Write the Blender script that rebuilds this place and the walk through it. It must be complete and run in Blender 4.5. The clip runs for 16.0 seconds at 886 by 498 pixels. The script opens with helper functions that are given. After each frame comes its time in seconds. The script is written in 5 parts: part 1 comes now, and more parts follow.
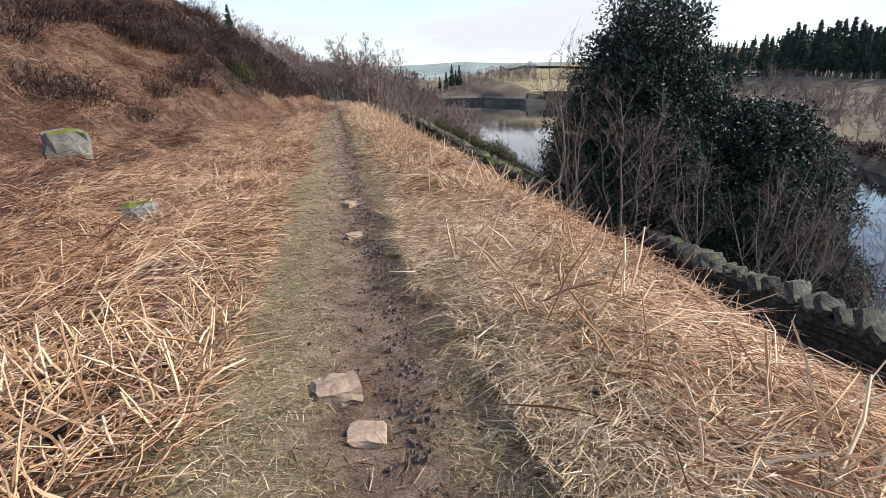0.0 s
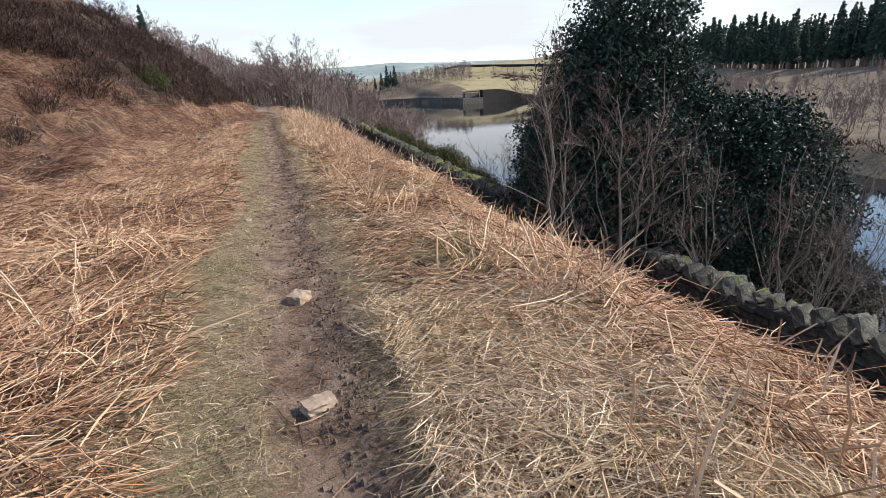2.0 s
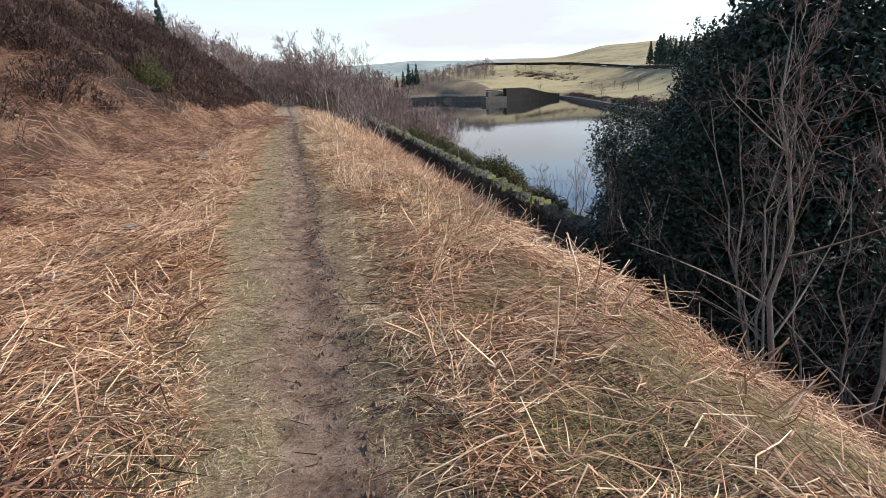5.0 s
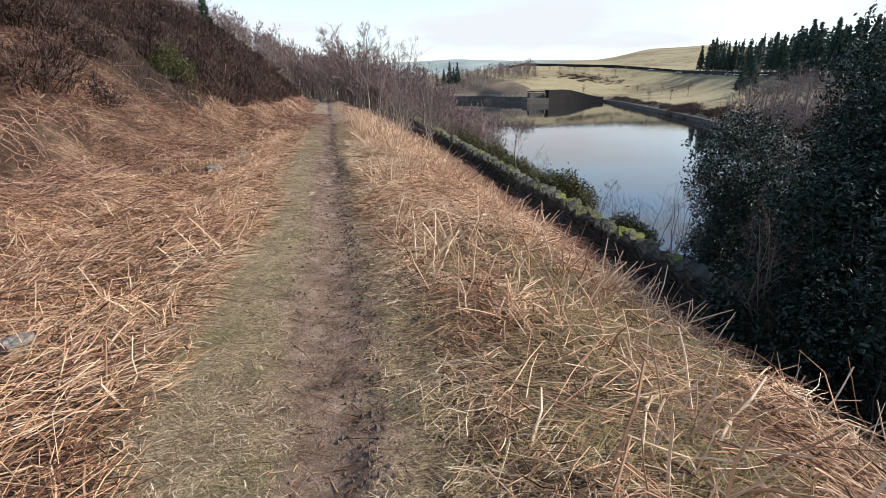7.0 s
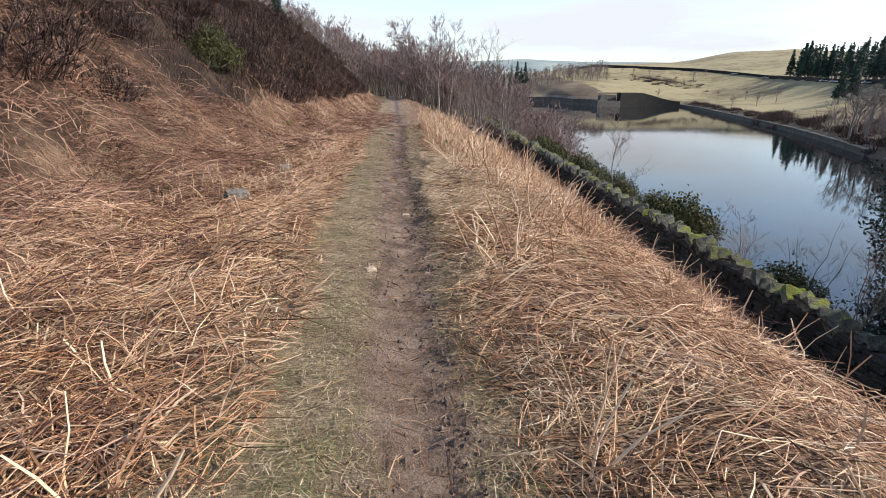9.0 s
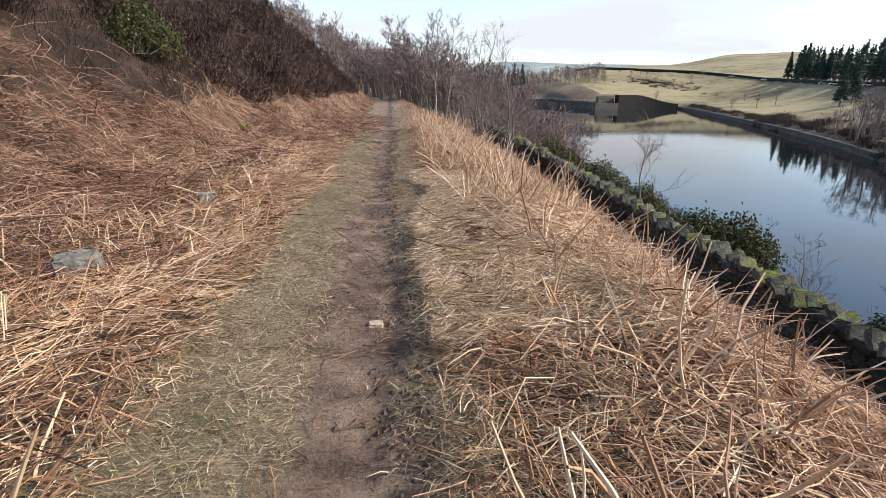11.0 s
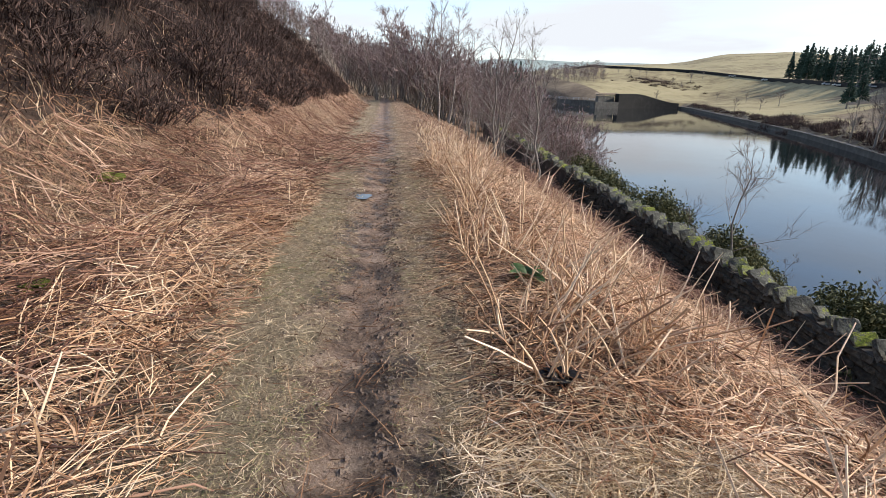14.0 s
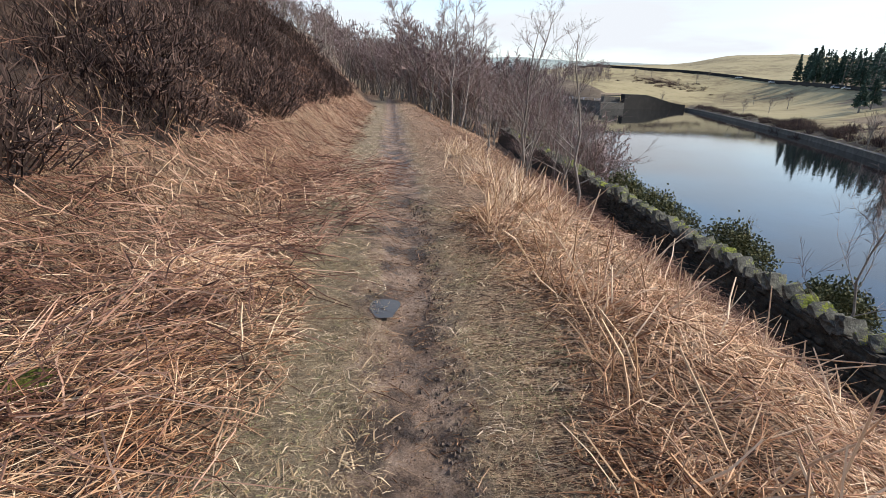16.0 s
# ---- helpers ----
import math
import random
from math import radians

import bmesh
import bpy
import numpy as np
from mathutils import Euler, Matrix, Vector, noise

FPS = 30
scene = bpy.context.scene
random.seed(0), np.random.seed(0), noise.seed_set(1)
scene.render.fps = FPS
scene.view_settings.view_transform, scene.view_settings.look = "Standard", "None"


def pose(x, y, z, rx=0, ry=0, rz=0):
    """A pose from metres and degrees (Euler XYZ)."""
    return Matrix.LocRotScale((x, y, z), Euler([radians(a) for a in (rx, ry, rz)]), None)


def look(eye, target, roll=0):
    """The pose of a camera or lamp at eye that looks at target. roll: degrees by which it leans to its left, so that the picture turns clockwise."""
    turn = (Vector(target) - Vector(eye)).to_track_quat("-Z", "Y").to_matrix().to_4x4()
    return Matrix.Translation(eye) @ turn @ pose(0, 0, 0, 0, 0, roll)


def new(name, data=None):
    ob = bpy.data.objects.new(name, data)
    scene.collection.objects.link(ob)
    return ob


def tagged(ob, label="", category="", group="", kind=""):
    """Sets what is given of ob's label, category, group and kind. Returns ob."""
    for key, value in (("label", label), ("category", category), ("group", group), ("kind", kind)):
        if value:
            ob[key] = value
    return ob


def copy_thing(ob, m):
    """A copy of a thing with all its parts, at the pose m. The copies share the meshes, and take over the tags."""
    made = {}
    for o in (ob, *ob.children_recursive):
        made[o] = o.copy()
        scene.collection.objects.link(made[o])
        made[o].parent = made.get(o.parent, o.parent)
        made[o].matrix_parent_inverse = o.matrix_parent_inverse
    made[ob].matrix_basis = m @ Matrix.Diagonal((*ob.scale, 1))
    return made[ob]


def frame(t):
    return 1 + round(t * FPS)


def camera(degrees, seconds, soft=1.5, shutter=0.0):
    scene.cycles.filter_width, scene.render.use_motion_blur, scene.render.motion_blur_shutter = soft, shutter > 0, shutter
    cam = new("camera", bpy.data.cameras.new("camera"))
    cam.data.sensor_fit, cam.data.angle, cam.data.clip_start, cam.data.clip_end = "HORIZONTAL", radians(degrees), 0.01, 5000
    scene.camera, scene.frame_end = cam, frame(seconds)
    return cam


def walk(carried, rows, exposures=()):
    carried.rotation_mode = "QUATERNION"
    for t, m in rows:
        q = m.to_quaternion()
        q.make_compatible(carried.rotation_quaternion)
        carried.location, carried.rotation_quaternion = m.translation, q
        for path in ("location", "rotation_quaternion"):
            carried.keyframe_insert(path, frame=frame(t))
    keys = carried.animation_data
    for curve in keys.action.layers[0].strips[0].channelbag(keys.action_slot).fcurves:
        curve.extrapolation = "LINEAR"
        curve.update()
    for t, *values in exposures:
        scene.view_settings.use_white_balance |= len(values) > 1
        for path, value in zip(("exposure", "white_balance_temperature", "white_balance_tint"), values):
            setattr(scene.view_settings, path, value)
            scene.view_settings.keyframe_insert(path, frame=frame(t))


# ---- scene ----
cam = camera(82.0, 16.0, soft=0.6)
PATH = [
    (0, (-0.038, 0.244, 1.264), (0.333, 2.113, 0.658), -1.4),
    (0.5, (-0.019, 0.8, 1.285), (0.382, 2.663, 0.678), -1.5),
    (1, (0.033, 1.427, 1.309), (0.501, 3.274, 0.7), -2.0),
    (1.5, (0.072, 2.076, 1.318), (0.619, 3.9, 0.708), -2.7),
    (2, (0.004, 2.79, 1.32), (0.582, 4.604, 0.707), -3.0),
    (2.5, (-0.039, 3.572, 1.337), (0.54, 5.386, 0.723), -2.9),
    (3, (-0.078, 4.344, 1.368), (0.491, 6.161, 0.754), -2.6),
    (3.5, (0.015, 5.099, 1.375), (0.568, 6.921, 0.763), -2.3),
    (4, (0.044, 5.917, 1.425), (0.584, 7.743, 0.812), -2.2),
    (4.2, (0.05, 6.273, 1.441), (0.584, 8.101, 0.829), -2.4),
    (6.3, (0.203, 9.892, 1.5), (0.657, 11.739, 0.881), -1.7),
    (6.5, (0.194, 10.253, 1.51), (0.634, 12.103, 0.893), -1.4),
    (7, (0.166, 11.218, 1.498), (0.558, 13.08, 0.882), -1.0),
    (7.5, (0.089, 12.268, 1.446), (0.403, 14.145, 0.832), -0.6),
    (8, (0.043, 13.225, 1.426), (0.292, 15.112, 0.812), -0.1),
    (8.5, (-0.003, 14.072, 1.429), (0.199, 15.965, 0.815), 0.2),
    (9, (0.028, 14.889, 1.447), (0.205, 16.783, 0.829), 0.4),
    (9.2, (0.022, 15.21, 1.467), (0.193, 17.104, 0.848), 0.4),
    (11.3, (0.264, 18.617, 1.236), (0.457, 20.512, 0.626), 0.5),
    (11.5, (0.267, 18.971, 1.226), (0.461, 20.865, 0.614), 0.5),
    (12, (0.251, 19.883, 1.252), (0.453, 21.777, 0.639), 0.6),
    (12.5, (0.247, 20.811, 1.307), (0.452, 22.703, 0.693), 0.7),
    (13, (0.265, 21.718, 1.362), (0.472, 23.609, 0.744), 0.9),
    (13.5, (0.264, 22.633, 1.423), (0.473, 24.523, 0.804), 1.0),
    (14, (0.234, 23.514, 1.477), (0.444, 25.403, 0.855), 1.1),
    (14.5, (0.213, 24.39, 1.529), (0.422, 26.279, 0.905), 1.3),
    (15, (0.127, 25.235, 1.566), (0.337, 27.122, 0.938), 1.5),
    (15.5, (0.017, 26.102, 1.617), (0.231, 27.987, 0.986), 1.7),
    (16, (-0.071, 26.867, 1.62), (0.139, 28.754, 0.989), 1.9),
]
walk(cam, [(t, look(eye, target, roll)) for t, eye, target, roll in PATH])

# ---- light ----
SUN_AZ, SUN_EL = radians(98), radians(37)          # sun to the right, behind thin cloud
world = bpy.data.worlds.new("sky")
scene.world = world
world.use_nodes = True
wn, wl = world.node_tree.nodes, world.node_tree.links
wn.clear()
w_out, w_bg = wn.new("ShaderNodeOutputWorld"), wn.new("ShaderNodeBackground")
w_sky = wn.new("ShaderNodeTexSky")
w_sky.sky_type, w_sky.sun_disc, w_sky.sun_elevation, w_sky.sun_rotation = "NISHITA", False, SUN_EL, SUN_AZ
w_sky.dust_density, w_sky.ozone_density = 0.4, 2.5
w_tc, w_map, w_noise, w_ramp = wn.new("ShaderNodeTexCoord"), wn.new("ShaderNodeMapping"), wn.new("ShaderNodeTexNoise"), wn.new("ShaderNodeValToRGB")
w_map.inputs["Scale"].default_value = (1.1, 1.1, 6.5)
w_map.inputs["Rotation"].default_value = (0.05, 0.03, 0.6)
w_noise.inputs["Scale"].default_value = 1.6
w_noise.inputs["Detail"].default_value = 5
w_noise.inputs["Roughness"].default_value = 0.5
w_ramp.color_ramp.elements[0].position, w_ramp.color_ramp.elements[1].position = 0.34, 0.62
w_ramp.color_ramp.elements[0].color, w_ramp.color_ramp.elements[1].color = (0.12, 0.12, 0.12, 1), (1, 1, 1, 1)
w_scale, w_mix = wn.new("ShaderNodeMix"), wn.new("ShaderNodeMix")
w_scale.data_type = w_mix.data_type = "RGBA"
w_scale.blend_type = "MULTIPLY"
w_scale.inputs[0].default_value = 1
w_scale.inputs[7].default_value = (0.24, 0.24, 0.24, 1)
w_mix.inputs[7].default_value = (0.76, 0.795, 0.85, 1)
wl.new(w_tc.outputs["Generated"], w_map.inputs["Vector"])
wl.new(w_map.outputs[0], w_noise.inputs["Vector"])
w_sep, w_thin = wn.new("ShaderNodeSeparateXYZ"), wn.new("ShaderNodeMath")
w_thin.operation, w_thin.inputs[1].default_value = "MULTIPLY_ADD", -0.3
wl.new(w_tc.outputs["Generated"], w_sep.inputs[0])
wl.new(w_sep.outputs[2], w_thin.inputs[0])
wl.new(w_noise.outputs["Fac"], w_thin.inputs[2])
wl.new(w_thin.outputs[0], w_ramp.inputs[0])
wl.new(w_sky.outputs[0], w_scale.inputs[6])
wl.new(w_ramp.outputs[0], w_mix.inputs[0])
wl.new(w_scale.outputs[2], w_mix.inputs[6])
wl.new(w_mix.outputs[2], w_bg.inputs[0])
w_bg.inputs[1].default_value = 0.95
wl.new(w_bg.outputs[0], w_out.inputs[0])
sun = new("sun", bpy.data.lights.new("sun", "SUN"))
sun.data.energy, sun.data.angle, sun.data.color = 5.0, radians(2.5), (1.0, 0.905, 0.77)
sun.matrix_world = look((0, 0, 0), (-math.sin(SUN_AZ) * math.cos(SUN_EL), -math.cos(SUN_AZ) * math.cos(SUN_EL), -math.sin(SUN_EL)))
scene.view_settings.exposure = 0.29
rng = np.random.default_rng(7)


# ---- materials ----
def ramp_of(nt, fac, stops):
    r = nt.nodes.new("ShaderNodeValToRGB")
    el = r.color_ramp.elements
    while len(el) < len(stops):
        el.new(0.5)
    for e, (p, c) in zip(el, stops):
        e.position, e.color = p, (*c, 1)
    nt.links.new(fac, r.inputs[0])
    return r.outputs[0]


def noise_of(nt, scale, detail=4, rough=0.6, stretch=None):
    tc = nt.nodes.new("ShaderNodeTexCoord")
    n = nt.nodes.new("ShaderNodeTexNoise")
    n.inputs["Scale"].default_value, n.inputs["Detail"].default_value, n.inputs["Roughness"].default_value = scale, detail, rough
    if stretch:
        mp = nt.nodes.new("ShaderNodeMapping")
        mp.inputs["Scale"].default_value = stretch
        nt.links.new(tc.outputs["Object"], mp.inputs[0])
        nt.links.new(mp.outputs[0], n.inputs["Vector"])
    else:
        nt.links.new(tc.outputs["Object"], n.inputs["Vector"])
    return n.outputs["Fac"]


def blend(nt, fac, a, b, kind="MIX"):
    m = nt.nodes.new("ShaderNodeMix")
    m.data_type, m.blend_type = "RGBA", kind
    for sock, v in ((m.inputs[0], fac), (m.inputs[6], a), (m.inputs[7], b)):
        if hasattr(v, "is_linked"):
            nt.links.new(v, sock)
        elif isinstance(v, tuple):
            sock.default_value = (*v, 1)
        else:
            sock.default_value = v
    return m.outputs[2]


def calc(nt, op, a, b=0.0, c=0.0):
    m = nt.nodes.new("ShaderNodeMath")
    m.operation = op
    for sock, v in zip(m.inputs, (a, b, c)):
        if hasattr(v, "is_linked"):
            nt.links.new(v, sock)
        else:
            sock.default_value = v
    return m.outputs[0]


def material(name, rough=0.8, metallic=0.0, spec=0.3):
    m = bpy.data.materials.new(name)
    m.use_nodes = True
    b = m.node_tree.nodes["Principled BSDF"]
    b.inputs["Roughness"].default_value, b.inputs["Metallic"].default_value, b.inputs["Specular IOR Level"].default_value = rough, metallic, spec
    return m, m.node_tree, b


def bump(nt, b, height, strength, dist):
    bp = nt.nodes.new("ShaderNodeBump")
    bp.inputs["Strength"].default_value, bp.inputs["Distance"].default_value = strength, dist
    nt.links.new(height, bp.inputs["Height"])
    nt.links.new(bp.outputs[0], b.inputs["Normal"])


def strand_material(name, stops, rough=0.75, patch=None, scale=0.5):
    """Stems and blades: each strand takes its own colour, with patches across the place."""
    m, nt, b = material(name, rough)
    geo = nt.nodes.new("ShaderNodeNewGeometry")
    col = ramp_of(nt, geo.outputs["Random Per Island"], stops)
    if patch:
        f = ramp_of(nt, noise_of(nt, scale, 3), [(0.42, (0, 0, 0)), (0.62, (1, 1, 1))])
        col = blend(nt, f, col, blend(nt, 1.0, col, patch, "MULTIPLY"))
    nt.links.new(col, b.inputs["Base Color"])
    return m


def mottled(name, stops, scale, rough=0.85, fine=12, bump_d=0.02, bump_s=0.6, by_object=0.0, stretch=None):
    m, nt, b = material(name, rough)
    n1, n2 = noise_of(nt, scale, 5, stretch=stretch), noise_of(nt, scale * fine, 4)
    f = calc(nt, "ADD", calc(nt, "MULTIPLY", n1, 0.6), calc(nt, "MULTIPLY", n2, 0.4))
    if by_object:
        info = nt.nodes.new("ShaderNodeObjectInfo")
        f = calc(nt, "ADD", f, calc(nt, "MULTIPLY", calc(nt, "SUBTRACT", info.outputs["Random"], 0.5), by_object))
    nt.links.new(ramp_of(nt, f, stops), b.inputs["Base Color"])
    bump(nt, b, n2, bump_s, bump_d)
    return m


STRAW = [(0.0, (0.1, 0.042, 0.022)), (0.18, (0.38, 0.19, 0.1)), (0.45, (0.64, 0.4, 0.235)), (0.8, (0.8, 0.565, 0.365)), (1.0, (0.88, 0.7, 0.5))]
M_STEM = strand_material("bracken_stem", STRAW, 0.55, (0.66, 0.56, 0.5), 0.55)
M_UPRIGHT = strand_material("bracken_stalk", [(0.0, (0.26, 0.14, 0.075)), (0.4, (0.55, 0.36, 0.215)), (1.0, (0.8, 0.61, 0.42))], 0.5)
M_FROND = strand_material("bracken_frond", [(0.0, (0.05, 0.024, 0.013)), (0.4, (0.19, 0.1, 0.056)), (0.8, (0.38, 0.235, 0.14)), (1.0, (0.55, 0.4, 0.27))], 0.85, (0.6, 0.5, 0.45), 0.7)
M_GRASS = strand_material("winter_grass", [(0.0, (0.2, 0.135, 0.075)), (0.35, (0.46, 0.335, 0.21)), (0.75, (0.67, 0.51, 0.355)), (1.0, (0.8, 0.66, 0.5))], 0.7, (0.95, 0.93, 0.84), 1.1)
M_TURF = strand_material("trodden_turf", [(0.0, (0.13, 0.095, 0.055)), (0.4, (0.34, 0.26, 0.15)), (0.8, (0.54, 0.42, 0.26)), (1.0, (0.64, 0.52, 0.36))], 0.8, (0.72, 0.7, 0.66), 0.9)
M_GREEN = strand_material("green_grass", [(0.0, (0.09, 0.11, 0.03)), (0.5, (0.19, 0.2, 0.07)), (0.85, (0.31, 0.29, 0.12)), (1.0, (0.44, 0.38, 0.2))], 0.6)
M_OLIVE = strand_material("olive_grass", [(0.0, (0.07, 0.06, 0.02)), (0.5, (0.19, 0.15, 0.06)), (1.0, (0.4, 0.31, 0.15))], 0.7)
M_HEATHER = strand_material("heather", [(0.0, (0.014, 0.008, 0.007)), (0.55, (0.052, 0.031, 0.025)), (1.0, (0.17, 0.108, 0.085))], 0.9)
M_BUSH = strand_material("dark_bush", [(0.0, (0.03, 0.035, 0.012)), (0.6, (0.075, 0.08, 0.028)), (1.0, (0.17, 0.15, 0.06))], 0.8)
M_LEAF = strand_material("holly_leaf", [(0.0, (0.006, 0.016, 0.011)), (0.6, (0.018, 0.04, 0.026)), (1.0, (0.06, 0.095, 0.068))], 0.48)
M_TWIG = strand_material("bare_twig", [(0.0, (0.07, 0.045, 0.04)), (0.6, (0.15, 0.105, 0.09)), (1.0, (0.27, 0.22, 0.19))], 0.85)
M_PURPLE = strand_material("birch_twig", [(0.0, (0.1, 0.065, 0.062)), (0.6, (0.21, 0.145, 0.135)), (1.0, (0.34, 0.26, 0.24))], 0.85)
M_BARK = mottled("grey_bark", [(0.3, (0.1, 0.085, 0.07)), (0.55, (0.24, 0.21, 0.18)), (0.75, (0.36, 0.34, 0.28))], 3.0, 0.9, 8, 0.01)
M_BIRCH = mottled("birch_bark", [(0.32, (0.09, 0.075, 0.065)), (0.5, (0.26, 0.22, 0.19)), (0.75, (0.52, 0.47, 0.42))], 2.5, 0.8, 6, 0.006, stretch=(1, 1, 3))
M_NEEDLE = strand_material("conifer_needle", [(0.0, (0.014, 0.03, 0.022)), (0.6, (0.032, 0.062, 0.043)), (1.0, (0.065, 0.1, 0.07))], 0.7)
M_STONE = mottled("gritstone", [(0.28, (0.055, 0.05, 0.042)), (0.45, (0.17, 0.155, 0.13)), (0.62, (0.3, 0.285, 0.25)), (0.78, (0.47, 0.46, 0.42))], 3.2, 0.9, 9, 0.02, 0.8, 0.12)
# gritstone again, darkened for the shade on the wall's path side
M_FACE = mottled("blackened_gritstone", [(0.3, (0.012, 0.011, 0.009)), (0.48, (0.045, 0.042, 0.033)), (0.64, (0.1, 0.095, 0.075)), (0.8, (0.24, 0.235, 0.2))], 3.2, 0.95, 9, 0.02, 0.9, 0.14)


def coping_material(name, least):
    """Lichened grey stone with moss on what faces up."""
    m, nt, b = material(name, 0.92)
    info = nt.nodes.new("ShaderNodeObjectInfo")
    n1, n2 = noise_of(nt, 4.5, 6, 0.7), noise_of(nt, 30, 5, 0.7)
    f = calc(nt, "ADD", calc(nt, "ADD", calc(nt, "MULTIPLY", n1, 0.6), calc(nt, "MULTIPLY", n2, 0.4)), calc(nt, "MULTIPLY", calc(nt, "SUBTRACT", info.outputs["Random"], 0.5), 0.1))
    grey = ramp_of(nt, f, [(0.34, (0.025, 0.024, 0.02)), (0.5, (0.1, 0.097, 0.08)), (0.62, (0.22, 0.215, 0.185)), (0.76, (0.42, 0.42, 0.38))])
    geo, sep = nt.nodes.new("ShaderNodeNewGeometry"), nt.nodes.new("ShaderNodeSeparateXYZ")
    nt.links.new(geo.outputs["Normal"], sep.inputs[0])
    up = ramp_of(nt, sep.outputs[2], [(0.3, (0, 0, 0)), (0.75, (1, 1, 1))])
    grow = calc(nt, "ADD", calc(nt, "ADD", noise_of(nt, 7, 4), calc(nt, "MULTIPLY", n2, 0.3)), calc(nt, "MULTIPLY", info.outputs["Random"], 0.32))
    moss = calc(nt, "MULTIPLY", up, ramp_of(nt, grow, [(least, (0, 0, 0)), (least + 0.09, (1, 1, 1))]))
    nt.links.new(blend(nt, moss, grey, ramp_of(nt, n2, [(0.3, (0.05, 0.06, 0.01)), (0.55, (0.17, 0.19, 0.025)), (0.75, (0.34, 0.36, 0.05))])), b.inputs["Base Color"])
    bump(nt, b, calc(nt, "ADD", n2, n1), 0.9, 0.03)
    return m


M_COPE, M_LICHEN = coping_material("mossy_coping", 0.8), coping_material("lichened_coping", 0.95)
M_DULL = strand_material("brown_bracken", [(0.0, (0.06, 0.028, 0.02)), (0.35, (0.21, 0.108, 0.07)), (0.75, (0.44, 0.255, 0.17)), (1.0, (0.66, 0.46, 0.33))], 0.8, (0.5, 0.42, 0.4), 0.7)
M_PUDDLE, _nt, _b = material("puddle_water", 0.05, 0.0, 0.5)
_b.inputs["Base Color"].default_value = (0.05, 0.045, 0.04, 1)
M_PEAT = mottled("peaty_slope", [(0.3, (0.012, 0.008, 0.006)), (0.5, (0.04, 0.025, 0.018)), (0.72, (0.11, 0.07, 0.05))], 1.2, 0.95, 20, 0.05, 1.0)
M_PALE = mottled("pale_sandstone", [(0.3, (0.24, 0.17, 0.11)), (0.5, (0.42, 0.33, 0.24)), (0.75, (0.58, 0.5, 0.4))], 5.0, 0.85, 9, 0.01, 0.6, 0.1)
M_CLOD = mottled("wet_clod", [(0.3, (0.03, 0.022, 0.018)), (0.5, (0.1, 0.073, 0.057)), (0.75, (0.24, 0.18, 0.14))], 4.0, 0.8, 20, 0.003)
M_TROD = mottled("trodden_sandstone", [(0.3, (0.2, 0.14, 0.1)), (0.5, (0.34, 0.25, 0.18)), (0.75, (0.48, 0.38, 0.29))], 5.0, 0.85, 9, 0.008, 0.6, 0.12)
M_MOSS = mottled("moss", [(0.3, (0.05, 0.06, 0.012)), (0.5, (0.13, 0.145, 0.022)), (0.75, (0.27, 0.27, 0.055))], 12.0, 0.95, 6, 0.02, 1.0)
M_DARKSTONE = mottled("wall_core", [(0.3, (0.02, 0.018, 0.015)), (0.7, (0.08, 0.07, 0.06))], 3.0, 0.95)
M_CONCRETE = mottled("weathered_masonry", [(0.3, (0.05, 0.046, 0.04)), (0.55, (0.12, 0.11, 0.095)), (0.75, (0.24, 0.225, 0.2))], 0.9, 0.9, 6, 0.05)
# nearly black throughout, for the spillway and the wall by the far road
M_BLACKWALL = mottled("stained_masonry", [(0.3, (0.006, 0.006, 0.006)), (0.55, (0.016, 0.015, 0.014)), (0.8, (0.045, 0.042, 0.039))], 0.3, 0.8, 6, 0.05)
M_RAIL = mottled("galvanised_rail", [(0.3, (0.3, 0.31, 0.32)), (0.7, (0.5, 0.51, 0.52))], 2.0, 0.5)
M_RUBBER = mottled("tyre_rubber", [(0.3, (0.02, 0.02, 0.02)), (0.7, (0.04, 0.04, 0.04))], 5.0)
M_GLASSDARK, _nt, _b = material("car_glass", 0.1, 0.0, 0.5)
_b.inputs["Base Color"].default_value = (0.02, 0.025, 0.03, 1)


def paint(name, c):
    return mottled(name, [(0.3, tuple(v * 0.85 for v in c)), (0.7, c)], 2.0, 0.35, 8, 0.001)


def far_ground(name, stops, scale):
    m, nt, b = material(name, 0.95)
    n1, n2 = noise_of(nt, scale, 6, 0.65), noise_of(nt, scale * 9, 5, 0.7)
    f = calc(nt, "ADD", calc(nt, "MULTIPLY", n1, 0.65), calc(nt, "MULTIPLY", n2, 0.35))
    nt.links.new(ramp_of(nt, f, stops), b.inputs["Base Color"])
    bump(nt, b, n2, 0.8, 0.4)
    return m


M_PASTURE = far_ground("rough_pasture", [(0.34, (0.07, 0.045, 0.03)), (0.42, (0.15, 0.115, 0.06)), (0.52, (0.27, 0.225, 0.12)), (0.75, (0.36, 0.3, 0.17))], 0.022)
M_MOOR = far_ground("moorland", [(0.3, (0.06, 0.042, 0.03)), (0.5, (0.13, 0.095, 0.062)), (0.7, (0.26, 0.2, 0.13))], 0.04)
# far fields: pale bluish tones hold the distance haze in the colour
M_DISTANT = far_ground("distant_fields", [(0.36, (0.12, 0.16, 0.17)), (0.46, (0.2, 0.245, 0.235)), (0.56, (0.29, 0.33, 0.29)), (0.7, (0.38, 0.4, 0.38))], 0.009)
M_SHORE = far_ground("bare_bank", [(0.3, (0.05, 0.04, 0.03)), (0.5, (0.13, 0.1, 0.07)), (0.7, (0.22, 0.18, 0.13))], 0.2)


